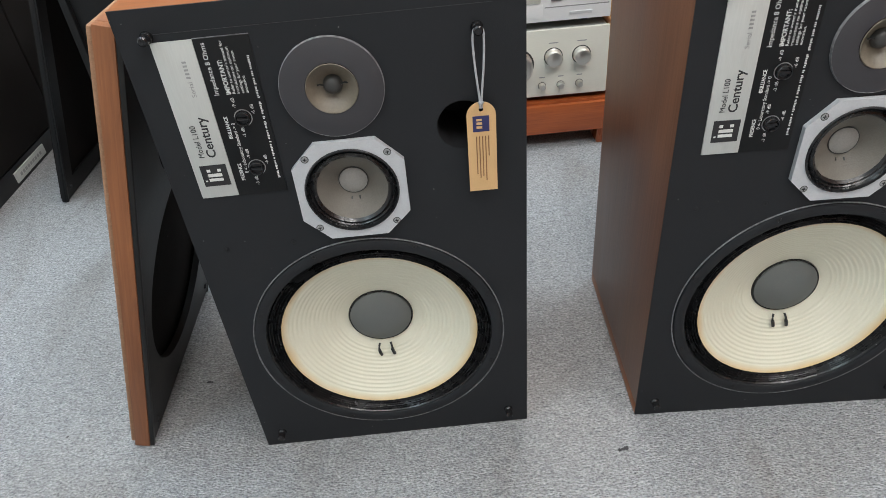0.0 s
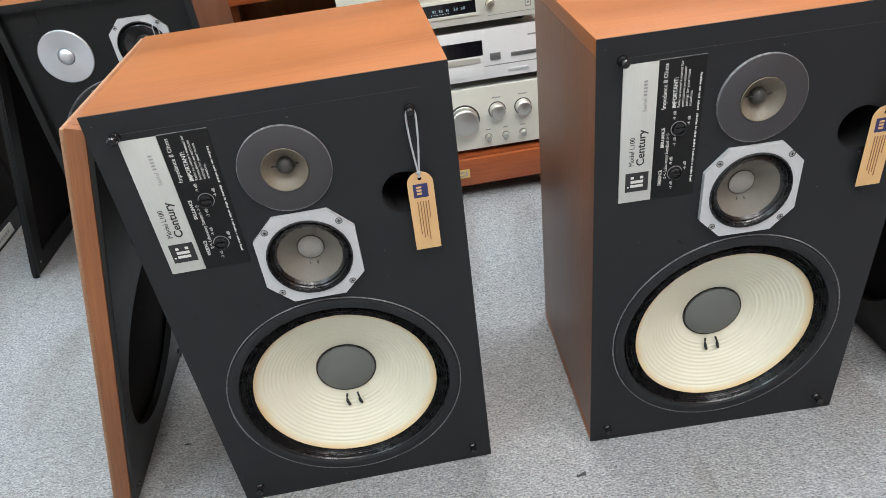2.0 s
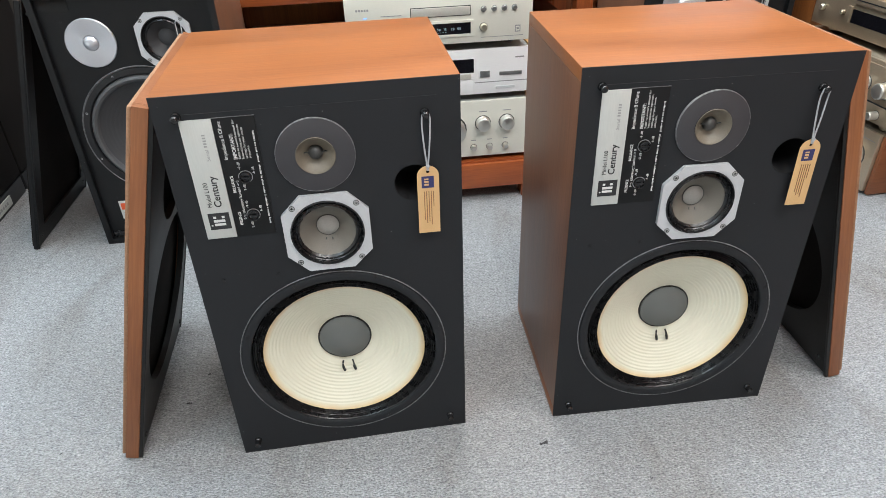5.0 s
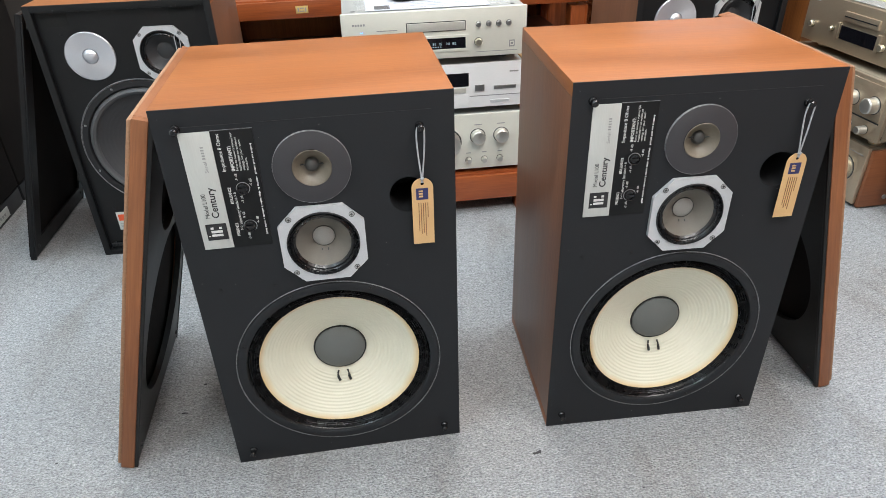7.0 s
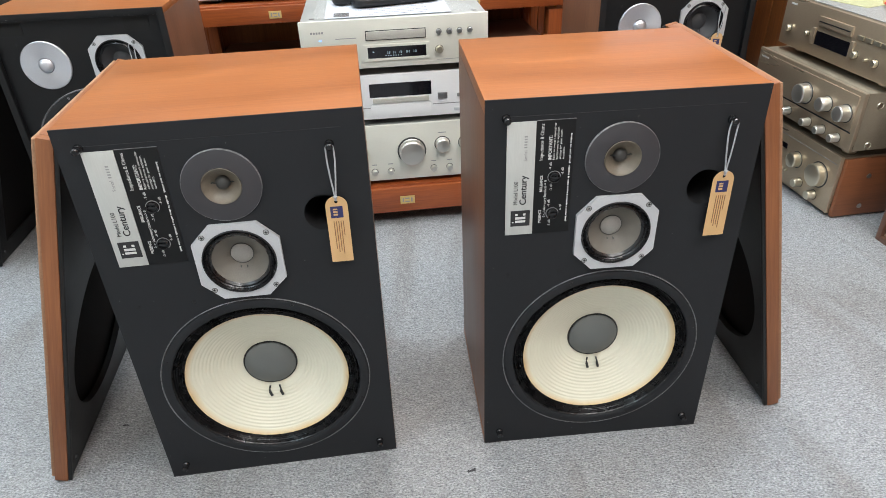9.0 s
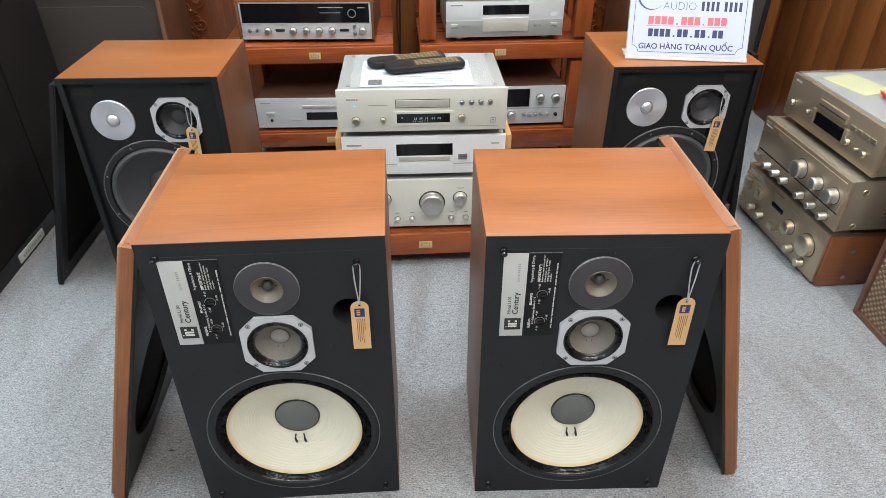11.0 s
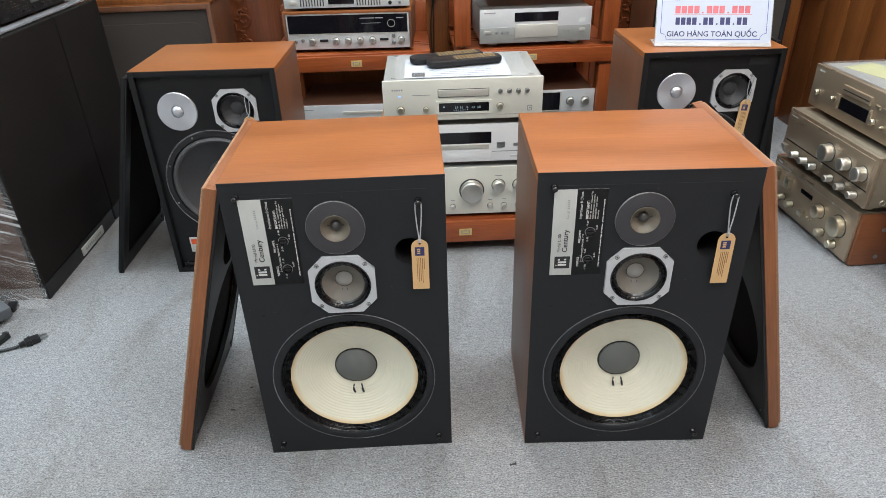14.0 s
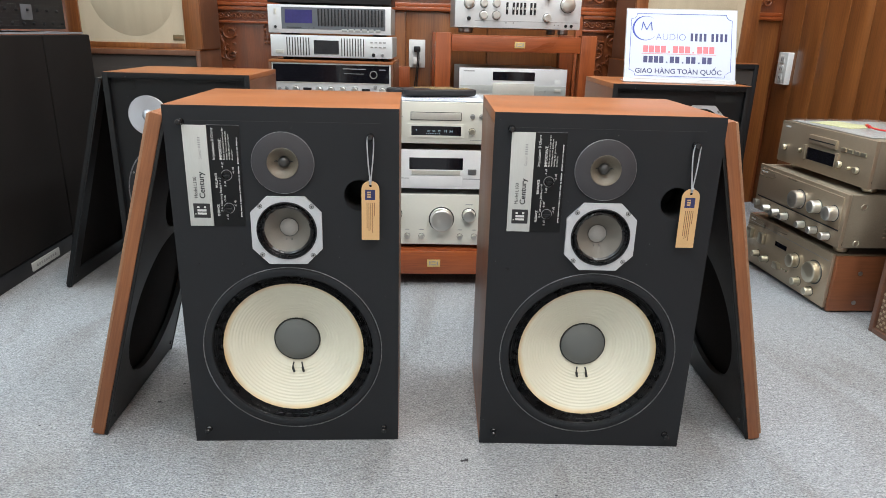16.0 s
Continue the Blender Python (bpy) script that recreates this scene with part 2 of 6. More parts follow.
spin(knob_gold, 0.6)
tray_pale = mat("pale disc tray", (0.62, 0.60, 0.54), 0.35, 0.3, fine=500)
display_glow = mat("display figures", (0.38, 0.50, 0.56), 0.5, bump=0, glow=0.25)
display_blue = mat("blue display", (0.035, 0.03, 0.17), 0.15, base2=(0.02, 0.018, 0.10), bump=0)
led_blue = mat("blue pilot lamp", (0.15, 0.35, 1.0), 0.4, bump=0, glow=2.0)
paper = mat("white paper", (0.56, 0.59, 0.65), 0.6, base2=(0.50, 0.53, 0.59), scale=10, fine=300, bump=0.06)
paper_yellow = mat("yellow paper", (0.50, 0.50, 0.25), 0.6, base2=(0.44, 0.44, 0.21), fine=300, bump=0.06)
film = mat("clear plastic", (0.90, 0.92, 0.93), 0.12, base2=(0.86, 0.88, 0.9), scale=18, fine=40, bump=0.6, depth=0.006, alpha=0.13)
acrylic = mat("clear acrylic", (0.9, 0.93, 0.94), 0.06, bump=0, alpha=0.35)
sign_white = mat("white sign card", (0.46, 0.50, 0.585), 0.5, base2=(0.44, 0.48, 0.56), scale=5, fine=300, bump=0.02)
black_cloth = mat("black grille cloth", (0.0170, 0.0148, 0.0138), 0.9, base2=(0.0100, 0.0088, 0.0082), scale=7, fine=900, bump=0.4, depth=0.001, spec=0.1)
grey_cloth = mat("charcoal grille cloth", (0.046, 0.037, 0.032), 0.9, base2=(0.036, 0.029, 0.025), scale=7, fine=900, bump=0.4, depth=0.001)
beige_cloth = mat("beige grille cloth", (0.50, 0.41, 0.29), 0.85, base2=(0.41, 0.335, 0.23), scale=8, stretch=(3, 1, 0.6), fine=800, bump=0.3, depth=0.0008)
beige_shade = mat("stained beige cloth", (0.465, 0.385, 0.27), 0.85, base2=(0.39, 0.325, 0.225), scale=10, stretch=(4, 1, 0.5), fine=800, bump=0.3, depth=0.0008)
brown_card = mat("dark brown cabinet side", (0.095, 0.050, 0.033), 0.5, base2=(0.055, 0.029, 0.019), scale=5, fine=120)
grille_board = mat("satin black grille board", (0.0085, 0.0080, 0.0078), 0.45, base2=(0.0058, 0.0055, 0.0054), scale=7, fine=300, bump=0.15, depth=0.0006, spec=0.35)
grille_bracket = mat("worn grey bracket", (0.15, 0.145, 0.14), 0.6, base2=(0.05, 0.05, 0.05), scale=40, fine=300)
tan_cloth = mat("brown ribbed grille cloth", (0.36, 0.205, 0.120), 0.85, base2=(0.235, 0.122, 0.066), scale=30, stretch=(1, 1, 6), fine=420, bump=0.5, depth=0.001, mottled=0.35)
foam_sheet = mat("grey foam sheet", (0.27, 0.285, 0.31), 0.85, base2=(0.19, 0.20, 0.22), scale=25, fine=300, bump=0.4)
white_plastic = mat("white plastic", (0.78, 0.78, 0.76), 0.4, fine=300, bump=0.03)
grey_plastic = mat("blue-grey plastic", (0.11, 0.12, 0.135), 0.5, fine=500, bump=0.1, depth=0.0005)
red_plastic = mat("red plastic", (0.62, 0.03, 0.03), 0.35, bump=0.03)
plaster = mat("painted plaster", (0.72, 0.71, 0.68), 0.8, base2=(0.66, 0.65, 0.62), scale=2, fine=90, bump=0.15)
lint_dark = mat("dark lint", (0.05, 0.05, 0.055), 0.9, fine=900)
lamp_glow = mat("lit lamp panel", (1.0, 0.98, 0.95), 0.5, bump=0, glow=4.0)
weave_brown = mat("brown weave", (0.20, 0.115, 0.075), 0.7, base2=(0.12, 0.065, 0.04), scale=60, fine=700)
weave_pale = mat("pale weave", (0.40, 0.29, 0.20), 0.7, base2=(0.28, 0.2, 0.135), scale=60, fine=700)


def dusted(m, scale=260.0, level=0.775, colour=(0.17, 0.17, 0.17)):
    """Strews pale flecks of dust and chipped paint over a dark surface."""
    nt = m.node_tree
    p = nt.nodes["Principled BSDF"]
    paint = p.inputs["Base Color"].links[0].from_socket
    tc, n = nt.nodes.new("ShaderNodeTexCoord"), nt.nodes.new("ShaderNodeTexNoise")
    n.inputs["Scale"].default_value, n.inputs["Detail"].default_value = scale, 1
    nt.links.new(tc.outputs["Object"], n.inputs["Vector"])
    r = nt.nodes.new("ShaderNodeMapRange")
    r.inputs["From Min"].default_value, r.inputs["From Max"].default_value = level, level + 0.04
    nt.links.new(n.outputs["Fac"], r.inputs["Value"])
    mx = nt.nodes.new("ShaderNodeMix")
    mx.data_type = "RGBA"
    mx.inputs["B"].default_value = (*colour, 1)
    nt.links.new(r.outputs[0], mx.inputs["Factor"])
    nt.links.new(paint, mx.inputs["A"])
    nt.links.new(mx.outputs["Result"], p.inputs["Base Color"])


dusted(black_paint)
dusted(deep_black, 210.0, 0.785)
dusted(black_cloth, 150.0, 0.80)
dusted(black_gloss, 320.0, 0.76, (0.28, 0.28, 0.27))


def wrap_material():
    """Clear stretch film, its glints painted white where it is folded and creased."""
    m = mat("stretch film", (0.86, 0.87, 0.88), 0.16, base2=(0.74, 0.74, 0.75), scale=9, fine=30, bump=0, rough_var=0.08)
    nt = m.node_tree
    p = nt.nodes["Principled BSDF"]
    tc = nt.nodes.new("ShaderNodeTexCoord")
    def field(turn, stretch, scale, detail, warp, lo, hi):
        mp, n, r = nt.nodes.new("ShaderNodeMapping"), nt.nodes.new("ShaderNodeTexNoise"), nt.nodes.new("ShaderNodeMapRange")
        mp.vector_type = "TEXTURE"
        mp.inputs["Rotation"].default_value = (0, radians(turn), 0)
        mp.inputs["Scale"].default_value = (1 / stretch[0], 1, 1 / stretch[1])
        n.inputs["Scale"].default_value, n.inputs["Detail"].default_value, n.inputs["Distortion"].default_value = scale, detail, warp
        r.inputs["From Min"].default_value, r.inputs["From Max"].default_value = lo, hi
        nt.links.new(tc.outputs["Object"], mp.inputs[0])
        nt.links.new(mp.outputs[0], n.inputs["Vector"])
        nt.links.new(n.outputs["Fac"], r.inputs["Value"])
        return r.outputs[0]
    def maths(op, a, b):
        q = nt.nodes.new("ShaderNodeMath")
        q.operation = op
        for k, v in enumerate((a, b)):
            if isinstance(v, float):
                q.inputs[k].default_value = v
            else:
                nt.links.new(v, q.inputs[k])
        return q.outputs[0]
    glint_streaks = maths("MULTIPLY", field(24, (0.7, 34), 5.0, 6, 0.6, 0.52, 0.66), field(20, (1.2, 4.5), 1.9, 2, 0.3, 0.40, 0.55))
    sep = nt.nodes.new("ShaderNodeSeparateXYZ")
    nt.links.new(tc.outputs["Object"], sep.inputs[0])
    def span(axis, lo, hi):
        r = nt.nodes.new("ShaderNodeMapRange")
        r.inputs["From Min"].default_value, r.inputs["From Max"].default_value = lo, hi
        nt.links.new(sep.outputs[axis], r.inputs["Value"])
        return r.outputs[0]
    gathered = maths("MULTIPLY", span("X", -0.17, -0.07), span("Z", 0.42, 0.50))  # bunched at the upper corner
    crease_glints = maths("MULTIPLY", field(10, (1, 1.5), 46, 5, 1.2, 0.50, 0.62), gathered)
    white = maths("MAXIMUM", glint_streaks, crease_glints)
    nt.links.new(maths("MULTIPLY_ADD", white, 0.72), p.inputs["Alpha"])
    p.inputs["Alpha"].links[0].from_node.inputs[2].default_value = 0.07
    b = nt.nodes.new("ShaderNodeBump")
    b.inputs["Strength"].default_value, b.inputs["Distance"].default_value = 0.7, 0.006
    nt.links.new(white, b.inputs["Height"])
    nt.links.new(b.outputs[0], p.inputs["Normal"])
    return m


wrap = wrap_material()


def carpet_material():
    m = bpy.data.materials.new("grey loop carpet")
    m.use_nodes = True
    nt = m.node_tree
    p = nt.nodes["Principled BSDF"]
    tc = nt.nodes.new("ShaderNodeTexCoord")
    mp = nt.nodes.new("ShaderNodeMapping")
    mp.inputs["Scale"].default_value = (1.0, 1.7, 1.0)
    nt.links.new(tc.outputs["Object"], mp.inputs[0])
    big, mid, fine = (nt.nodes.new("ShaderNodeTexNoise") for _ in range(3))
    loops = nt.nodes.new("ShaderNodeTexVoronoi")
    for n, s, d in ((big, 1.3, 3), (mid, 60, 4), (fine, 220, 5)):
        n.inputs["Scale"].default_value, n.inputs["Detail"].default_value = s, d
        nt.links.new(mp.outputs[0], n.inputs["Vector"])
    fine.inputs["Roughness"].default_value = 0.7
    loops.inputs["Scale"].default_value = 260
    nt.links.new(mp.outputs[0], loops.inputs["Vector"])
    def ramp_of(node, out, p0, c0, p1, c1):
        r = nt.nodes.new("ShaderNodeValToRGB")
        r.color_ramp.elements[0].position, r.color_ramp.elements[1].position = p0, p1
        r.color_ramp.elements[0].color, r.color_ramp.elements[1].color = (*c0, 1), (*c1, 1)
        nt.links.new(node.outputs[out], r.inputs[0])
        return r
    yarn = ramp_of(fine, "Fac", 0.34, (0.165, 0.173, 0.185), 0.64, (0.510, 0.527, 0.545))
    dash_map, dash = nt.nodes.new("ShaderNodeMapping"), nt.nodes.new("ShaderNodeTexNoise")
    dash_map.inputs["Scale"].default_value = (0.42, 1.9, 1.0)
    dash.inputs["Scale"].default_value, dash.inputs["Detail"].default_value, dash.inputs["Roughness"].default_value = 130, 4, 0.7
    nt.links.new(tc.outputs["Object"], dash_map.inputs[0])
    nt.links.new(dash_map.outputs[0], dash.inputs["Vector"])
    flecks = ramp_of(dash, "Fac", 0.33, (0.72, 0.73, 0.745), 0.50, (1.0, 1.0, 1.0))
    tread = nt.nodes.new("ShaderNodeTexNoise")
    tread.inputs["Scale"].default_value, tread.inputs["Detail"].default_value, tread.inputs["Distortion"].default_value = 4.5, 4, 0.8
    tread_map = nt.nodes.new("ShaderNodeMapping")
    tread_map.inputs["Scale"].default_value = (1.6, 0.5, 1.0)
    nt.links.new(tc.outputs["Object"], tread_map.inputs[0])
    nt.links.new(tread_map.outputs[0], tread.inputs["Vector"])
    soil = ramp_of(tread, "Fac", 0.30, (0.82, 0.79, 0.76), 0.50, (1.0, 1.0, 1.0))
    tone = ramp_of(big, "Fac", 0.36, (0.92, 0.89, 0.86), 0.62, (1.0, 1.0, 1.0))
    tuft = ramp_of(mid, "Fac", 0.3, (0.80, 0.80, 0.80), 0.65, (1.0, 1.0, 1.0))
    last = yarn
    for other in (tone, tuft, flecks, soil):
        mx = nt.nodes.new("ShaderNodeMix")
        mx.data_type, mx.blend_type = "RGBA", "MULTIPLY"
        mx.inputs["Factor"].default_value = 1.0
        nt.links.new(last.outputs[0] if last is yarn else last.outputs["Result"], mx.inputs["A"])
        nt.links.new(other.outputs[0], mx.inputs["B"])
        last = mx
    nt.links.new(last.outputs["Result"], p.inputs["Base Color"])
    p.inputs["Roughness"].default_value = 0.95
    p.inputs["Specular IOR Level"].default_value = 0.15
    b1, b2 = nt.nodes.new("ShaderNodeBump"), nt.nodes.new("ShaderNodeBump")
    b1.inputs["Strength"].default_value, b1.inputs["Distance"].default_value = 0.8, 0.003
    b2.inputs["Strength"].default_value, b2.inputs["Distance"].default_value = 0.4, 0.003
    nt.links.new(loops.outputs["Distance"], b1.inputs["Height"])
    nt.links.new(fine.outputs["Fac"], b2.inputs["Height"])
    nt.links.new(b1.outputs[0], b2.inputs["Normal"])
    nt.links.new(b2.outputs[0], p.inputs["Normal"])
    return m


def cone_material(cx, cz):
    """White ribbed paper, yellowed towards its rim by age."""
    m = mat("white paper cone", (0.705, 0.685, 0.560), 0.55, base2=(0.645, 0.62, 0.495), scale=14, fine=700, bump=0.25, depth=0.0008)
    nt = m.node_tree
    p = nt.nodes["Principled BSDF"]
    paint = p.inputs["Base Color"].links[0].from_socket
    tc = nt.nodes.new("ShaderNodeTexCoord")
    sub = nt.nodes.new("ShaderNodeVectorMath")
    sub.operation = "SUBTRACT"
    sub.inputs[1].default_value = (cx, 0, cz)
    flat = nt.nodes.new("ShaderNodeVectorMath")
    flat.operation = "MULTIPLY"
    flat.inputs[1].default_value = (1, 0, 1)
    ln = nt.nodes.new("ShaderNodeVectorMath")
    ln.operation = "LENGTH"
    nz = nt.nodes.new("ShaderNodeTexNoise")
    nz.inputs["Scale"].default_value = 16
    nt.links.new(tc.outputs["Object"], nz.inputs["Vector"])
    wob = nt.nodes.new("ShaderNodeMath")
    wob.operation = "MULTIPLY_ADD"
    wob.inputs[1].default_value = 0.010
    nt.links.new(tc.outputs["Object"], sub.inputs[0])
    nt.links.new(sub.outputs[0], flat.inputs[0])
    nt.links.new(flat.outputs[0], ln.inputs[0])
    nt.links.new(nz.outputs["Fac"], wob.inputs[0])
    nt.links.new(ln.outputs["Value"], wob.inputs[2])
    mr = nt.nodes.new("ShaderNodeMapRange")
    mr.inputs["From Min"].default_value, mr.inputs["From Max"].default_value = 0.1165, 0.1265
    nt.links.new(wob.outputs[0], mr.inputs["Value"])
    mx = nt.nodes.new("ShaderNodeMix")
    mx.data_type, mx.blend_type = "RGBA", "MIX"
    mx.inputs["B"].default_value = (0.60, 0.42, 0.20, 1)
    nt.links.new(mr.outputs[0], mx.inputs["Factor"])
    nt.links.new(paint, mx.inputs["A"])
    nt.links.new(mx.outputs["Result"], p.inputs["Base Color"])
    return m


# ---- mesh helpers ----
def box(bm, x0, x1, y0, y1, z0, z1, bevel=0.0, m=None):
    """A box with softened edges, joined into bm."""
    made = bmesh.ops.create_cube(bm, size=1)["verts"]
    for v in made:
        v.co = Vector((x0 + (v.co.x + 0.5) * (x1 - x0), y0 + (v.co.y + 0.5) * (y1 - y0), z0 + (v.co.z + 0.5) * (z1 - z0)))
    if bevel:
        es = list({e for v in made for e in v.link_edges})
        out = bmesh.ops.bevel(bm, geom=es, offset=bevel, segments=2, profile=0.6, affect="EDGES", clamp_overlap=True)
        made = list({v for f in out["faces"] for v in f.verts} | {v for v in made if v.is_valid})
    if m is not None:
        bmesh.ops.transform(bm, matrix=m, verts=made)
    return bm


def boxed(*a, **k):
    return box(bmesh.new(), *a, **k)


def lathe(bm, profile, cx, y, cz, seg=48, m=None):
    """A turned form about a line along y through (cx, cz). Profile: (radius, depth behind y), from the front rim inwards or outwards."""
    rings, made = [], []
    for r, d in profile:
        if r < 1e-6:
            ring = [bm.verts.new((cx, y + d, cz))]
        else:
            ring = [bm.verts.new((cx + r * math.cos(2 * math.pi * i / seg), y + d, cz + r * math.sin(2 * math.pi * i / seg))) for i in range(seg)]
        rings.append(ring)
        made += ring
    for a, b in zip(rings, rings[1:]):
        for i in range(seg):
            j = (i + 1) % seg
            q = [a[i % len(a)], a[j % len(a)], b[j % len(b)], b[i % len(b)]]
            q = list(dict.fromkeys(q))
            if len(q) > 2:
                bm.faces.new(q)
    bmesh.ops.recalc_face_normals(bm, faces=bm.faces)
    if m is not None:
        bmesh.ops.transform(bm, matrix=m, verts=made)
    return bm


def turned(profile, cx, y, cz, seg=48):
    return lathe(bmesh.new(), profile, cx, y, cz, seg)


def circle(cx, cz, r, n=48):
    return [(cx + r * math.cos(2 * math.pi * i / n), cz + r * math.sin(2 * math.pi * i / n)) for i in range(n)]


def plate(outer, holes, y0, y1):
    """A sheet in the xz plane from y0 to y1 with holes through it."""
    bm = bmesh.new()
    edges = []
    for loop in (outer, *holes):
        vs = [bm.verts.new((x, y0, z)) for x, z in loop]
        edges += [bm.edges.new((vs[i], vs[(i + 1) % len(vs)])) for i in range(len(vs))]
    bmesh.ops.triangle_fill(bm, use_beauty=True, use_dissolve=False, edges=edges)
    out = bmesh.ops.extrude_face_region(bm, geom=list(bm.faces))
    bmesh.ops.translate(bm, vec=(0, y1 - y0, 0), verts=[g for g in out["geom"] if isinstance(g, bmesh.types.BMVert)])
    bmesh.ops.recalc_face_normals(bm, faces=bm.faces)
    return bm


def tube(bm, pts, r, seg=8):
    """A round cord along points, closed at its ends."""
    pts = [Vector(p) for p in pts]
    rings = []
    side = Vector((0.123, 0.456, 0.88))
    for i, p in enumerate(pts):
        t = (pts[min(i + 1, len(pts) - 1)] - pts[max(i - 1, 0)]).normalized()
        u = t.cross(side)
        u = u.normalized() if u.length > 1e-4 else t.orthogonal().normalized()
        w = t.cross(u)
        rings.append([bm.verts.new(p + r * (math.cos(2 * math.pi * k / seg) * u + math.sin(2 * math.pi * k / seg) * w)) for k in range(seg)])
    for a, b in zip(rings, rings[1:]):
        for k in range(seg):
            bm.faces.new((a[k], a[(k + 1) % seg], b[(k + 1) % seg], b[k]))
    bm.faces.new(rings[0][::-1])
    bm.faces.new(rings[-1])
    return bm


def smooth_path(pts, n=8):
    """Points along a soft curve through pts."""
    pts = [Vector(p) for p in pts]
    out = []
    for i in range(len(pts) - 1):
        a, b, c, d = pts[max(i - 1, 0)], pts[i], pts[i + 1], pts[min(i + 2, len(pts) - 1)]
        for k in range(n):
            t = k / n
            out.append(0.5 * (2 * b + (c - a) * t + (2 * a - 5 * b + 4 * c - d) * t * t + (3 * b - a - 3 * c + d) * t ** 3))
    return out + [pts[-1]]


def thing(name, m, label, category, group="", kind=""):
    ob = new(name)
    ob.empty_display_size = 0.05
    ob.matrix_world = m
    return tagged(ob, label, category, group, kind)


def part(name, bm, material, parent, label="", round_edges=True):
    me = bpy.data.meshes.new(name)
    if round_edges:
        for f in bm.faces:
            f.smooth = True
    bm.to_mesh(me)
    bm.free()
    if round_edges:
        me.set_sharp_from_angle(angle=radians(32))
    me.materials.append(material)
    ob = new(name, me)
    if parent:
        ob.parent = parent
    if label:
        ob["label"] = label
    return ob


UP = Matrix(((0, -1, 0, 0), (0, 0, -1, 0), (1, 0, 0, 0), (0, 0, 0, 1)))
ACROSS = Matrix(((1, 0, 0, 0), (0, 0, -1, 0), (0, 1, 0, 0), (0, 0, 0, 1)))


def lettering(text, size, x, y, z, material, parent, turn=ACROSS, width=None, bold=0.0, align="LEFT"):
    """Flat writing on a front that faces -y. width: squeeze or stretch it to that length."""
    c = bpy.data.curves.new("lettering", "FONT")
    c.body, c.size, c.align_x, c.fill_mode, c.offset, c.resolution_u = text, size, align, "BOTH", bold, 3
    c.extrude = 0.00008
    tmp = bpy.data.objects.new("tmp", c)
    me = bpy.data.meshes.new_from_object(tmp)
    bpy.data.objects.remove(tmp)
    xs = [v.co.x for v in me.vertices] or [0, 1]
    k = width / (max(xs) - min(xs)) if width else 1
    me.transform(Matrix.Translation((x, y, z)) @ turn @ Matrix.Diagonal((k, 1, 1, 1)))
    me.materials.clear()
    me.materials.append(material)
    me.name = "lettering"
    ob = new("lettering", me)
    ob.parent = parent
    return ob


def bars(name, spans, y, material, parent, thick=0.0002):
    """Thin printed bars: (x0, x1, z0, z1) on a front that faces -y."""
    if len(spans) <= 16:
        return [part(name, boxed(x0, x1, y - thick, y + thick, z0, z1), material, parent, round_edges=False) for x0, x1, z0, z1 in spans]
    bm = bmesh.new()
    for x0, x1, z0, z1 in spans:
        box(bm, x0, x1, y - thick, y + thick, z0, z1)
    return tagged(part(name, bm, material, parent, round_edges=False), kind="stuff")


# ---- the room ----
X0, X1, Y0, Y1, TOP = -1.75, 1.965, -2.7, 1.85, 2.7
carpet = carpet_material()
floor = tagged(part("floor", boxed(X0, X1, Y0, Y1, -0.12, -0.012), carpet, None), "worn grey loop-pile carpet on the shop floor", "floor", kind="structure")
for a, b in ((X0, 0.0966), (0.0967, X1)):
    part("carpet_strip", boxed(a, b, Y0, Y1, -0.012, 0.0, bevel=0.0005), carpet, floor, round_edges=False)
ceiling = tagged(part("ceiling", boxed(X0, X1, Y0, Y1, TOP, TOP + 0.1), plaster, None), "plain white painted ceiling of the shop", "ceiling", kind="structure")
wall_left = tagged(part("wall_left", boxed(X0 - 0.1, X0, Y0 - 0.1, Y1 + 0.1, -0.12, TOP + 0.1), plaster, None), "plain painted wall behind the black speakers", "wall", kind="structure")
wall_front = tagged(part("wall_front", boxed(X0, X1, Y0 - 0.1, Y0, -0.12, TOP + 0.1), plaster, None), "plain painted wall opposite the displayed equipment", "wall", kind="structure")
wall_back = tagged(part("wall_back", boxed(X0, X1, Y1, Y1 + 0.1, -0.12, TOP + 0.1), carvedwood, None), "reddish brown wood-panelled wall with carved panels", "wall", kind="structure")
wall_right = tagged(part("wall_right", boxed(X1, X1 + 0.1, Y0 - 0.1, Y1 + 0.1, -0.12, TOP + 0.1), carvedwood, None), "brown wall of upright wooden boards", "wall", kind="structure")
y = Y1 - 0.02
while y > Y0:
    w = 0.125 + 0.03 * random.random()
    part("board", boxed(X1 - 0.014, X1, max(y - w, Y0), y - 0.003, 0.0, TOP, bevel=0.003), panelwood, wall_right)
    y -= w
for a, b in ((-1.0, -0.6), (-0.14, 0.36), (0.363, 0.70), (0.703, 1.07), (1.36, 1.66), (1.663, 1.945)):
    part("board", boxed(a, b, Y1 - 0.012, Y1, 0.0, 0.79, bevel=0.003), panelwood, wall_back)
for z0, z1, d in ((0.79, 0.806, 0.030), (0.806, 0.822, 0.018), (0.905, 0.925, 0.030)):
    part("moulding", boxed(X0 + 0.3, X1 - 0.02, Y1 - d, Y1, z0, z1, bevel=0.005), rosewood, wall_back)
part("upper_board", boxed(X0, X1 - 0.02, Y1 - 0.012, Y1, 0.925, TOP, bevel=0.003), panelwood, wall_back)


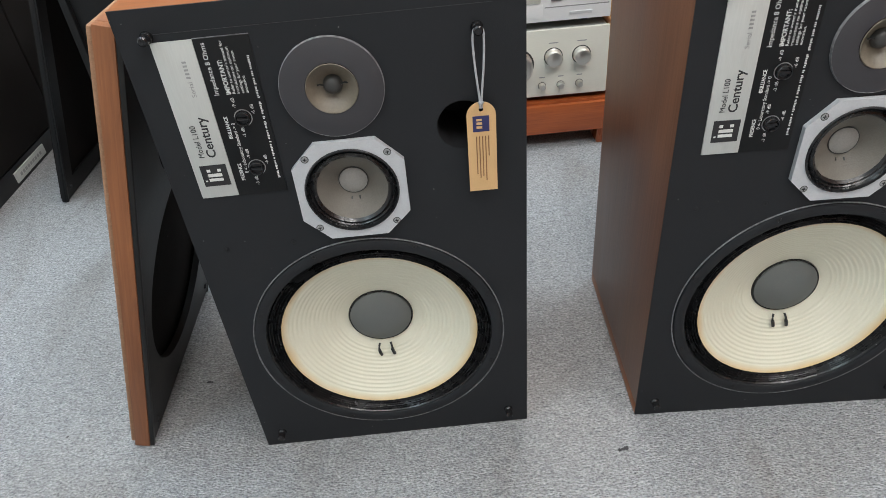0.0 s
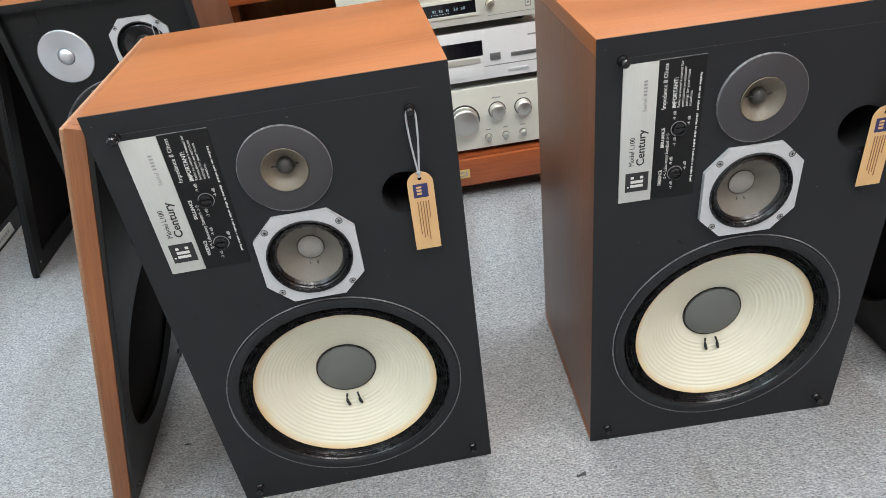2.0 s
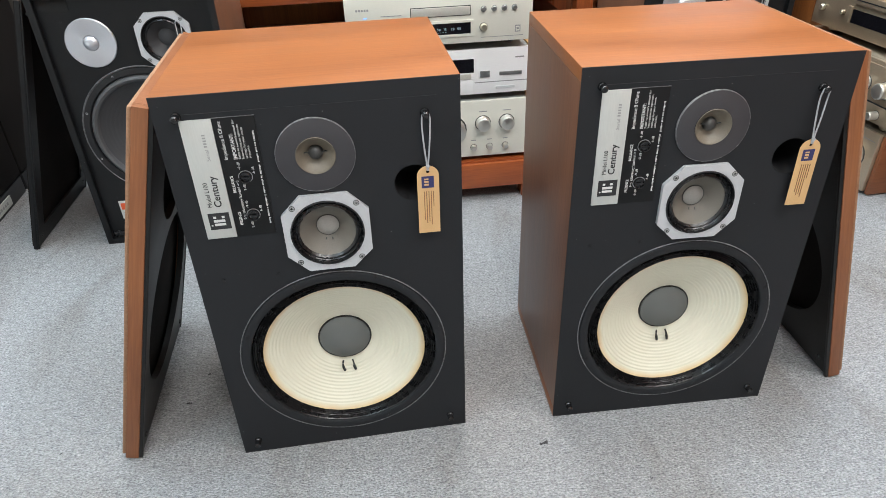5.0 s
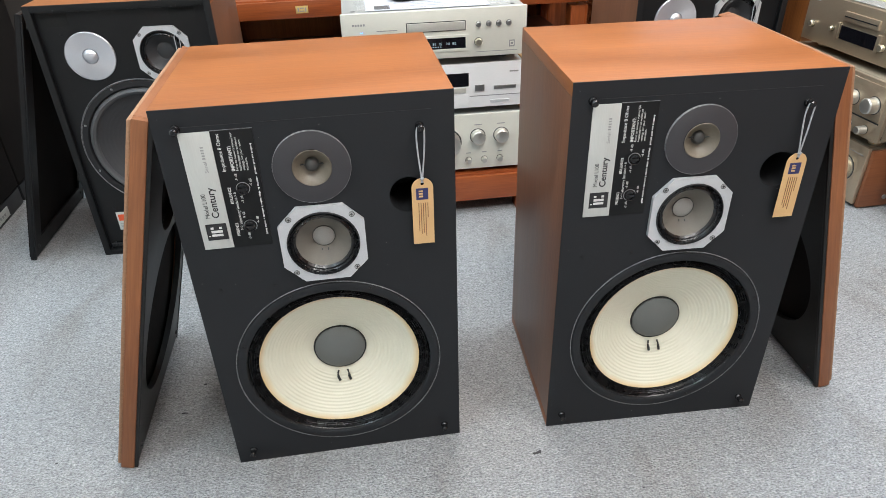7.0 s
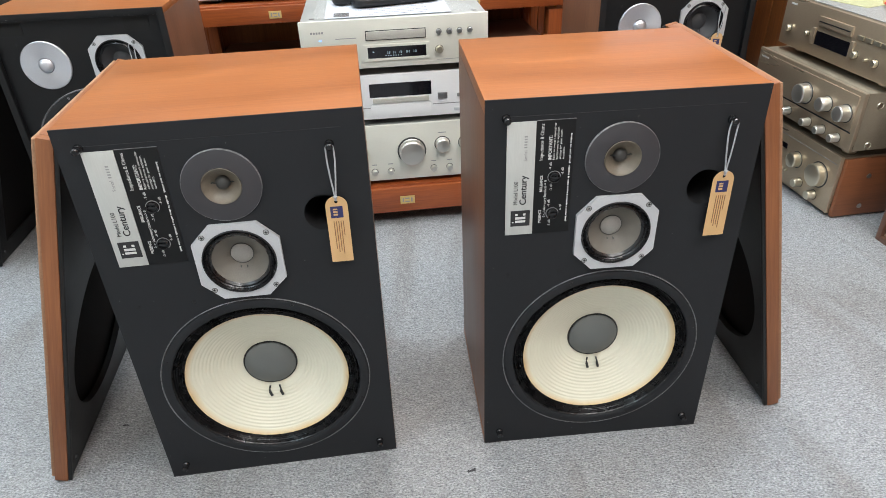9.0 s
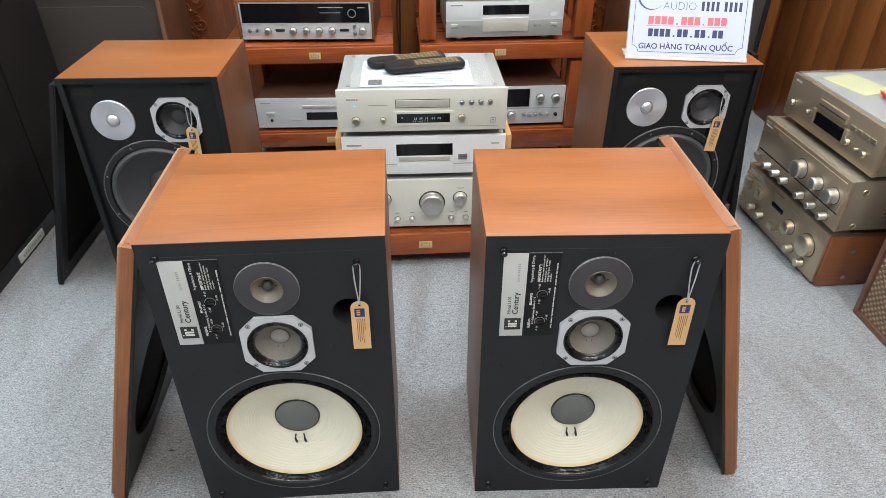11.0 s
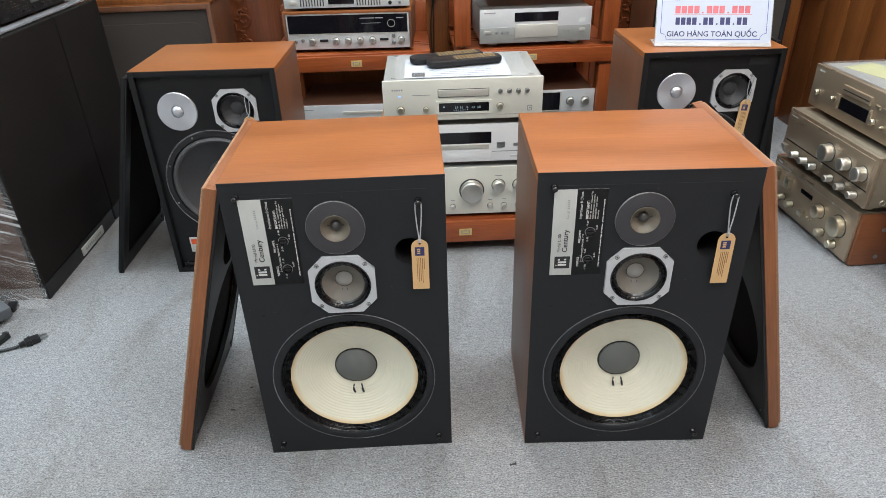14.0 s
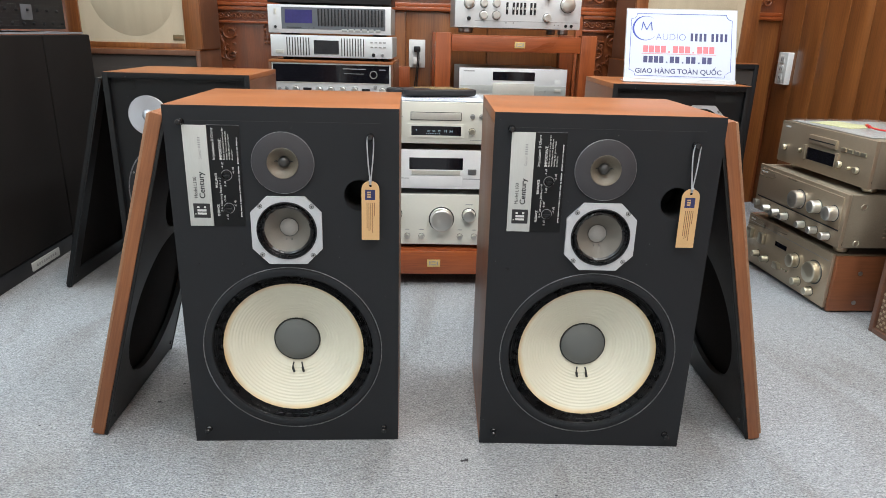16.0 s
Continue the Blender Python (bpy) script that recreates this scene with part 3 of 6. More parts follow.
def scroll(bm, cx, cz, r, turns, start, y, fat=0.004):
    """A carved tendril that curls inwards, raised from a panel."""
    pts = []
    n = int(14 * turns)
    for i in range(n + 1):
        t = i / n
        a = start + turns * 2 * math.pi * t
        q = r * (1 - 0.85 * t)
        pts.append((cx + q * math.cos(a), y - 0.004 * math.sin(math.pi * t), cz + q * math.sin(a)))
    tube(bm, pts, fat, 6)


def carved_panel(x0, x1, z0, z1):
    """A framed panel with a carved band on top, a bead edge and raised foliage."""
    yb = Y1 - 0.012
    part("panel_ground", boxed(x0, x1, Y1 - 0.010, Y1, z0, z1), carvedwood, wall_back)
    for a, b, c, d in ((x0, x0 + 0.028, z0, z1), (x1 - 0.028, x1, z0, z1), (x0 + 0.028, x1 - 0.028, z1 - 0.016, z1), (x0 + 0.028, x1 - 0.028, z1 - 0.066, z1 - 0.056)):
        part("panel_rail", boxed(a, b, Y1 - 0.026, Y1, c, d, bevel=0.004), rosewood_z, wall_back)
    bm = bmesh.new()
    k = 0
    x = x0 + 0.045
    while x < x1 - 0.04:
        scroll(bm, x, z1 - 0.036, 0.014, 1.4, math.pi * (k % 2), yb - 0.003, 0.0028)
        x += 0.024
        k += 1
    part("carved_band", bm, carvedwood, wall_back)
    bm = bmesh.new()
    for i in range(int((z1 - z0 - 0.08) / 0.016)):
        for j in (0, 1, 2):
            if i < 5 or j == 2:
                bmesh.ops.create_icosphere(bm, subdivisions=1, radius=0.0062, matrix=Matrix.Translation((x1 - 0.075 + 0.016 * j, yb - 0.003, z1 - 0.076 - 0.016 * i)))
    part("carved_beads", bm, carvedwood, wall_back)
    bm = bmesh.new()
    rnd = random.Random(int(1000 * x0) + 7)
    cx = (x0 + x1) / 2 - 0.015
    for i in range(13):
        z = z1 - 0.10 - 0.045 * i
        if z < z0 + 0.03:
            break
        sx = 0.03 * (-1) ** i
        scroll(bm, cx + sx, z, 0.026 + 0.008 * rnd.random(), 1.3, rnd.random() * 6, yb - 0.004, 0.0042)
        scroll(bm, cx - 0.6 * sx, z - 0.02, 0.016, 1.1, rnd.random() * 6, yb - 0.004, 0.0034)
        for _ in range(3):
            bmesh.ops.create_icosphere(bm, subdivisions=1, radius=0.006 + 0.003 * rnd.random(),
                                       matrix=Matrix.Translation((cx + rnd.uniform(-0.05, 0.05), yb - 0.002, z + rnd.uniform(-0.02, 0.02))) @ Matrix.Diagonal((1.6, 0.6, 0.9, 1)))
    part("carved_foliage", bm, carvedwood, wall_back)


carved_panel(-0.60, -0.14, 0.0, 0.79)
carved_panel(1.07, 1.36, 0.0, 0.79)
bm = bmesh.new()
x = X0 + 0.35
k = 0
while x < X1 - 0.05:
    scroll(bm, x, 0.863, 0.024, 1.5, math.pi * (k % 2), Y1 - 0.016, 0.0042)
    x += 0.042
    k += 1
part("carved_frieze", bm, carvedwood, wall_back)

# Unseen fixtures added to go with the assumed lamps.
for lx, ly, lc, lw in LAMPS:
    t = thing("ceiling_light", pose(lx, ly, 2.64), "assumed flat white lit lamp panel on the unseen ceiling", "ceiling light", "ceiling lights")
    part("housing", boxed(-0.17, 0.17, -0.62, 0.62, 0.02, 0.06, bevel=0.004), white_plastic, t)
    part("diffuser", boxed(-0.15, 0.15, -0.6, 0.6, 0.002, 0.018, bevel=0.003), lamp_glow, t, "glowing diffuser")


# ---- the two large loudspeakers in front ----
W, D, H = 0.362, 0.297, 0.595
WX, WZ = 0.181, 0.183
white_cone = cone_material(WX, WZ)


def screw(x, y, z, r, parent, name="screw", material=None):
    sc = part(name, turned([(0, -0.0004), (r * 0.55, -0.0005), (r * 0.72, -0.0003), (r * 0.78, 0.0004), (r * 0.80, 0.001)], x, y, z, 16), material or screw_steel, parent)
    bm = turned([(r, 0.0001), (r, -0.0002), (r * 0.80, -0.0002), (r * 0.78, 0.0006)], x, y, z, 16)
    part("countersink", bm, dome_dark if material is None else black_board, sc)
    bm = bmesh.new()
    box(bm, x - r * 0.48, x + r * 0.48, y - 0.0007, y - 0.0004, z - r * 0.11, z + r * 0.11)
    box(bm, x - r * 0.11, x + r * 0.11, y - 0.00075, y - 0.0004, z - r * 0.48, z + r * 0.48)
    part("cross_slot", bm, hole_black, sc, round_edges=False)
    return sc


def mid_driver(parent, cx, cz, y, cone_material_, cap_material, half=0.0565, cap=0.0150, label=""):
    """A mid-range unit on an eight-sided cast plate, under its thing: plate > cone, surround, cap, screws."""
    c = 0.026
    outer = [(-half + c, -half), (half - c, -half), (half, -half + c), (half, half - c), (half - c, half), (-half + c, half), (-half, half - c), (-half, -half + c)]
    bm = plate([(cx + a, cz + b) for a, b in outer], [circle(cx, cz, 0.0480)], y - 0.006, y)
    mid = part("midrange_driver", bm, alu_plate, parent, label or "pale aluminium eight-sided plate with a grey cone")
    part("surround", turned([(0.0485, -0.0063), (0.0478, -0.0078), (0.0466, -0.0078), (0.0458, -0.0045), (0.0446, -0.0032), (0.0432, -0.0047), (0.0418, -0.0028), (0.0395, -0.0042), (0.0366, -0.0010)], cx, y, cz), black_gloss, mid)
    prof = [(0.0368, -0.0012)]
    for i in range(1, 7):
        r = 0.0368 - (0.0368 - cap) * i / 6
        prof.append((r, -0.0012 + 0.0192 * i / 6))
    part("cone", turned(prof, cx, y, cz), cone_material_, mid)
    part("dust_cap", turned([(cap + 0.0004, 0.0180), (cap * 0.97, 0.0163), (cap * 0.75, 0.0146), (cap * 0.4, 0.0135), (0, 0.0131)], cx, y, cz, 32), cap_material, mid)
    part("cap_ring", turned([(cap + 0.0012, 0.0176), (cap + 0.0006, 0.0164), (cap - 0.0004, 0.0168), (cap - 0.0006, 0.0180)], cx, y, cz, 32), dome_dark, mid)
    bm = bmesh.new()
    for s in (-1, 1):
        tube(bm, [(cx + s * 0.0042, y + 0.0150, cz - 0.0185), (cx + s * 0.0044, y + 0.0128, cz - 0.0205), (cx + s * 0.0046, y + 0.0130, cz - 0.0222)], 0.0009, 6)
    part("lead_wire", bm, black_rubber, mid)
    for a in (-1, 1):
        for b in (-1, 1):
            screw(cx + a * 0.0410, y - 0.0060, cz + b * 0.0410, 0.0040, mid)
    return mid


def loudspeaker(m):
    t = thing("loudspeaker", m, "walnut-veneered loudspeaker with black baffle and white woofer on carpet", "loudspeaker", "pair of white-cone loudspeakers")
    b = 0.0012
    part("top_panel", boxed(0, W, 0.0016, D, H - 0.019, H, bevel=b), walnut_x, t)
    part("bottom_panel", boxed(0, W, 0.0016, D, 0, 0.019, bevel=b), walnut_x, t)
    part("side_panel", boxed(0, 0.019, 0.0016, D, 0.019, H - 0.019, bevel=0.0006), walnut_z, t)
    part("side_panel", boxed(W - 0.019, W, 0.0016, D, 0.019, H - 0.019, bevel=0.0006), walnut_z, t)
    part("back_panel", boxed(0.019, W - 0.019, D - 0.02, D - 0.004, 0.019, H - 0.019), black_board, t)
    holes = [circle(WX, WZ, 0.137, 96), circle(0.181, 0.398, 0.048), circle(0.1793, 0.508, 0.026), circle(0.2990, 0.457, 0.0252)]
    part("baffle", plate([(0.0003, 0.0003), (W - 0.0003, 0.0003), (W - 0.0003, H - 0.0003), (0.0003, H - 0.0003)], holes, 0.0, 0.0015), black_paint, t, "black painted front board")
    part("baffle_core", plate([(0.0195, 0.0195), (W - 0.0195, 0.0195), (W - 0.0195, H - 0.0195), (0.0195, H - 0.0195)], holes, 0.0016, 0.018), black_board, t)
    bm = bmesh.new()
    box(bm, 0.030, W - 0.030, -0.0003, 0.0002, H - 0.0231, H - 0.0228)
    part("baffle_line", bm, tweeter_grey, t, "faint worn line along the top of the front", round_edges=False)
    # woofer
    woofer = part("woofer", turned([(0.1506, 0.001), (0.1498, -0.0022), (0.1480, -0.0030), (0.1400, -0.0030), (0.1375, -0.0018), (0.1365, 0.002)], WX - 0.0002, 0, WZ - 0.0018, 96), black_paint, t, "white-coned woofer in a black ring")
    part("trim_ring", turned([(0.1527, 0.0004), (0.1525, -0.0013), (0.1516, -0.0013), (0.1509, 0.0004)], WX - 0.0002, 0, WZ - 0.0018, 96), edge_grey, woofer, "worn grey edge ring")
    prof = [(0.1370, 0.000)]
    for i in range(49):
        r = 0.1366 - 0.0166 * i / 48
        prof.append((r, 0.003 - 0.0021 * math.cos(i / 48 * 2 * math.pi * 5.0) + 0.003 * i / 48))
    part("surround", turned(prof, WX, 0, WZ, 96), black_gloss, woofer, "pleated black surround")
    prof = []
    for i in range(129):
        k = i / 128
        r = 0.1203 - (0.1203 - 0.0392) * k
        d = 0.0045 + 0.038 * (k ** 0.9)
        rib = 0.00027 * math.sin(2 * math.pi * (r - 0.045) / 0.0050) if 0.052 < r < 0.113 else 0
        prof.append((r, d + rib))
    part("cone", turned(prof, WX, 0, WZ, 96), white_cone, woofer, "ribbed off-white paper cone, yellowed at its rim")
    part("dust_cap", turned([(0.0395, 0.0420), (0.0385, 0.0390), (0.0330, 0.0352), (0.0225, 0.0318), (0.0110, 0.0300), (0, 0.0295)], WX, 0, WZ, 48), cap_grey, woofer, "dark grey dust cap")
    part("glue_ring", turned([(0.0412, 0.0418), (0.0402, 0.0394), (0.0390, 0.0402), (0.0386, 0.0425)], WX, 0, WZ, 48), black_gloss, woofer)
    for s in (-1, 1):
        bm = bmesh.new()
        x = WX + s * 0.0085
        tube(bm, smooth_path([(x - 0.0015 * s, 0.0355, WZ - 0.043), (x, 0.032, WZ - 0.048), (x + 0.0005, 0.0305, WZ - 0.053), (x + 0.002, 0.0305, WZ - 0.058)], 4), 0.0014, 8)
        tube(bm, [(x, 0.0305, WZ - 0.0505), (x + 0.001, 0.0295, WZ - 0.055), (x + 0.0022, 0.0302, WZ - 0.0595)], 0.0022, 8)
        part("lead_wire", bm, black_rubber, woofer)
    for i in range(8):
        a = math.pi / 8 + i * math.pi / 4
        screw(WX + 0.1455 * math.cos(a), -0.003, WZ + 0.1455 * math.sin(a), 0.0034, woofer, "bolt", black_plastic)
    # mid-range and tweeter
    mid_driver(t, 0.181, 0.398, 0.0, cone_grey, cap_pale)
    tw = part("tweeter", turned([(0.0488, 0.0004), (0.0485, -0.0030), (0.0473, -0.0036), (0.0252, -0.0036), (0.0246, -0.0025), (0.0242, 0.004)], 0.1793, 0, 0.508, 64), tweeter_grey, t, "round dark grey tweeter plate")
    part("rim", turned([(0.0491, 0.0004), (0.0491, -0.0026), (0.0486, -0.0034), (0.0483, -0.0032)], 0.1793, 0, 0.508, 64), edge_grey, tw)
    part("cone", turned([(0.0246, -0.0040), (0.0240, -0.0046), (0.0230, -0.0030), (0.0218, -0.0005), (0.0206, 0.0010), (0.0170, 0.0060), (0.0100, 0.0100), (0.0070, 0.0105)], 0.1793, 0, 0.508, 48), bezel_tan, tw, "tan cone")
    part("dome", turned([(0.0095, 0.0090), (0.0090, 0.0060), (0.0070, 0.0030), (0.0040, 0.0012), (0, 0.0006)], 0.1793, 0, 0.508, 32), dome_dark, tw)
    bm = bmesh.new()
    for s in (-1, 1):
        tube(bm, [(0.1793 + s * 0.0080, 0.0042, 0.508 + 0.001), (0.1793 + s * 0.0115, 0.0045, 0.508 + 0.0022), (0.1793 + s * 0.0140, 0.0060, 0.508 + 0.001)], 0.0009, 6)
    part("lead_wire", bm, black_rubber, tw)
    # port
    part("bass_port", turned([(0.0256, -0.0006), (0.0245, 0.0015), (0.0243, 0.085), (0.0, 0.085)], 0.2990, 0, 0.457, 48), black_board, t, "round dark bass port")
    # control plate
    px, pz = 0.028, 0.404
    cp = part("control_plate", boxed(px + 0.0372, px + 0.087, -0.0012, 0.0008, pz, pz + 0.161, bevel=0.0004), label_black, t, "silver and black control plate with white print")
    part("silver_strip", boxed(px, px + 0.037, -0.0014, 0.0008, pz, pz + 0.161, bevel=0.0004), silver_label, cp, "brushed silver strip")
    part("plate_edge", boxed(px + 0.0372, px + 0.0872, -0.0010, 0.0008, pz + 0.1612, pz + 0.1618), edge_grey, cp)
    yl = -0.0016
    def up(text, size, v, u, material, width, bold=0.0, front=yl):
        return lettering(text, size, px + v, front, pz + u, material, cp, UP, width, bold)
    bars("logo_block", [(px + 0.0070, px + 0.0330, pz + 0.0135, pz + 0.0370)], yl, ink_black, cp)
    bars("logo_mark", [(px + 0.0130, px + 0.0270, pz + 0.0190, pz + 0.0222), (px + 0.0130, px + 0.0270, pz + 0.0240, pz + 0.0275), (px + 0.0130, px + 0.0165, pz + 0.0295, pz + 0.0325), (px + 0.0235, px + 0.0270, pz + 0.0295, pz + 0.0325), (px + 0.0090, px + 0.0110, pz + 0.0190, pz + 0.0205)], yl - 0.0003, ink_white, cp)
    up("Model L100", 0.0078, 0.0155, 0.0455, ink_black, 0.034)
    up("Century", 0.0125, 0.0270, 0.0450, ink_black, 0.043, 0.0002)
    up("Serial", 0.0062, 0.0265, 0.1080, ink_grey, 0.0145)
    bars("serial_bars", [(px + 0.0225, px + 0.0262, pz + 0.1262 + 0.0036 * i, pz + 0.1280 + 0.0036 * i) for i in range(5)], yl, ink_grey, cp)
    yk = -0.0014
    up("Impedance 8 Ohms", 0.0064, 0.0470, 0.1075, ink_white, 0.049, 0.0, yk)
    up("IMPORTANT:", 0.0060, 0.0580, 0.1075, ink_white, 0.033, 0.00012, yk)
    for i, (s, w) in enumerate((("Refer to owner's manual for", 0.050), ("instructions on optimum", 0.044), ("settings for your room", 0.040), ("acoustics.", 0.017))):
        up(s, 0.0040, 0.0622 + 0.0041 * i, 0.1075, ink_white, w, 0.0, yk)
    up("BRILLIANCE", 0.0050, 0.0480, 0.0630, ink_white, 0.023, 0.00008, yk)
    up("PRESENCE", 0.0050, 0.0480, 0.0165, ink_white, 0.019, 0.00008, yk)
    up("0 <- Laboratory Standard -> 0", 0.0050, 0.0535, 0.0245, ink_white, 0.0545, 0.0, yk)
    bars("maker_line", [(px + 0.0812, px + 0.0812 + (0.0022 if i % 4 == 0 else 0.0016), pz + 0.016 + 0.00165 * i, pz + 0.0170 + 0.00165 * i) for i in range(77) if i % 9 not in (5,) and i % 13 != 12], yk, ink_white, cp)
    for kz in (0.0835, 0.0300):
        kn = part("level_knob", turned([(0, -0.0036), (0.0052, -0.0036), (0.0060, -0.0062), (0.0068, -0.0064), (0.0075, -0.0054), (0.0078, -0.0012)], px + 0.063, 0, pz + kz, 28), mic_black, cp)
        part("knob_slot", boxed(px + 0.0580, px + 0.0680, -0.0060, -0.0034, pz + kz - 0.0009, pz + kz + 0.0009, bevel=0.0004), black_plastic, kn)
        # Bright steel ring stands in for the highlight round the glossy knob.
        part("knob_highlight_ring", turned([(0.0086, -0.0008), (0.0086, -0.0016), (0.0078, -0.0016), (0.0078, -0.0008)], px + 0.063, 0, pz + kz, 28), steel, cp)
        up("-3 dB", 0.0044, 0.0610, kz - 0.0200, ink_white, 0.0100, 0.0, yk)
        up("-9 dB", 0.0044, 0.0590, kz + 0.0105, ink_white, 0.0100, 0.0, yk)
        up("-6 dB", 0.0044, 0.0750, kz + 0.0025, ink_white, 0.0100, 0.0, yk)
    # grille pegs and small screws
    for x, z in ((0.027, 0.570), (0.317, 0.551), (0.025, 0.026), (0.336, 0.026)):
        pg = part("grille_peg", turned([(0, -0.013), (0.0032, -0.013), (0.0046, -0.0115), (0.0046, -0.004), (0.0054, -0.003), (0.0060, 0.0006)], x, 0, z, 20), mic_black, t)
    for x, z in ((0.034, 0.337), (0.107, 0.338)):
        screw(x, 0, z, 0.0036, t, "screw", black_plastic)
    return t


def grille(m, rim, board, cloth, label, group, round_holes=True, deep=1.0):
    """A removed grille that shows its inner side: a rim, a board with openings, cloth on the far side."""
    t = thing("speaker_grille", m, label, "speaker grille", group)
    w, h = 0.345, 0.598
    turn = Matrix.Rotation(radians(90), 4, "Z")
    def side(bm):
        bmesh.ops.transform(bm, matrix=turn, verts=bm.verts)
        return bm
    # drawn in xz with depth along y, then turned so that the inner side faces +x
    if round_holes:
        holes = [circle(w / 2, 0.205, 0.142, 64), circle(w / 2, 0.445, 0.082, 48)]
    else:
        holes = [[(0.040, 0.050), (w - 0.036, 0.050), (w - 0.036, h - 0.036), (0.040, h - 0.036)]]
    part("inner_board", side(plate([(0.006, 0.006), (w - 0.006, 0.006), (w - 0.006, h - 0.006), (0.006, h - 0.006)], holes, 0.0, 0.010 * deep)), board, t, "black inner board with openings")
    part("backing", side(boxed(0.008, w - 0.008, 0.0155 * deep, 0.0200 * deep, 0.008, h - 0.008, bevel=0.001)), black_cloth, t)
    for x0, x1, z0, z1 in ((0, 0.012, 0, h), (w - 0.012, w, 0, h), (0.012, w - 0.012, 0, 0.012), (0.012, w - 0.012, h - 0.012, h)):
        part("rim", side(boxed(x0, x1, 0.0045 * deep, 0.0245 * deep, z0, z1, bevel=0.0018)), rim, t)
    part("cloth", side(boxed(0.003, w - 0.003, 0.0246 * deep, 0.0300 * deep, 0.006, h - 0.003, bevel=0.0022 * deep)), cloth, t, "woven cloth front")
    for x0, x1, z0, z1 in ((0.001, 0.007, 0.001, h - 0.001), (w - 0.007, w - 0.001, 0.001, h - 0.001)):
        part("edge_strip", side(boxed(x0, x1, -0.0012, 0.0044 * deep, z0, z1, bevel=0.0008)), board, t)
    for x in (0.025, w - 0.025):
        for z in (0.03, h - 0.03):
            part("socket", side(turned([(0, -0.0035), (0.004, -0.003), (0.005, 0.0)], x, 0, z, 14)), black_plastic, t)
    if not round_holes:
        bm = bmesh.new()
        box(bm, w - 0.052, w - 0.010, -0.016, -0.001, 0.080, 0.150, bevel=0.004)
        box(bm, w - 0.030, w - 0.006, -0.024, -0.002, 0.060, 0.100, bevel=0.004)
        part("corner_bracket", side(bm), grille_bracket, t, "worn grey corner bracket")
    return t


def swing_tag(m, length=0.070, lean=0.0, cm=1.0):
    """A card tag on a loop of string that hangs from a peg at its origin."""
    t = thing("swing_tag", m @ pose(0, 0, 0, 0, lean, 0), "tan card swing tag on a grey string loop", "tag", "swing tags")
    w, h = 0.0285, 0.098
    arc = [(w / 2 * math.cos(a), -length - w / 2 + w / 2 * math.sin(a)) for a in [math.pi * i / 16 for i in range(17)]]
    card = plate([(-w / 2, -length - h), (w / 2, -length - h)] + arc, [circle(0, -length - 0.008, 0.0022, 16)], -0.0086, -0.0080)
    c = part("card", card, tag_card, t, round_edges=False)
    bars("logo_block", [(-0.0085, 0.0075, -length - 0.031, -length - 0.0145)], -0.0088, ink_navy, c)
    bars("logo_mark", [(-0.005, 0.0005, -length - 0.0275, -length - 0.0250), (-0.005, 0.0005, -length - 0.0235, -length - 0.0210), (-0.005, 0.0005, -length - 0.0195, -length - 0.0175)], -0.0091, tag_card, c)
    bars("print_bars", [(x, x + 0.0010, -length - 0.038 - l, -length - 0.036) for x, l in ((0.0060, 0.020), (0.0030, 0.048), (0.0000, 0.043), (-0.0030, 0.045), (-0.0060, 0.040))], -0.0088, ink_tan, c)
    for s in (-1, 1):
        bm = bmesh.new()
        tube(bm, smooth_path([(0, -0.0105, 0.003), (s * 0.0042, -0.0100, 0.000), (s * 0.0050, -0.0080, -0.014), (s * 0.0036, -0.0085, -0.038), (s * 0.0010, -0.0090, -length + 0.004), (s * 0.0006, -0.0098, -length - 0.006)], 6), 0.0011, 8)
        part("string", bm, string_grey, t)
    bm = bmesh.new()
    tube(bm, [(-0.002, -0.0098, -length + 0.001), (0.0, -0.0110, -length - 0.001), (0.002, -0.0098, -length + 0.001)], 0.0019, 8)
    part("knot", bm, string_grey, t)
    return t


LEFT, RIGHT = pose(0, 0, 0), pose(0.509, -0.012, 0, 0, 0, -2.7)
left_speaker = loudspeaker(LEFT)
right_speaker = copy_thing(left_speaker, RIGHT)
swing_tag(LEFT @ pose(0.317, 0, 0.551), 0.068, 0.4)
swing_tag(RIGHT @ pose(0.317, 0, 0.551), 0.068, -0.6)
GRILLE = "removed speaker grille with walnut rim leaning on the speaker"
g = grille(pose(-0.166, 0.018, 0) @ pose(0, 0, 0, 0, 16.0, 0), walnut_rim, grille_board, tan_cloth, GRILLE, "walnut-rimmed grilles")
copy_thing(g, RIGHT @ pose(W + 0.139, 0.370, 0, 0, 0, 180) @ pose(0, 0, 0, 0, 13.5, 0))


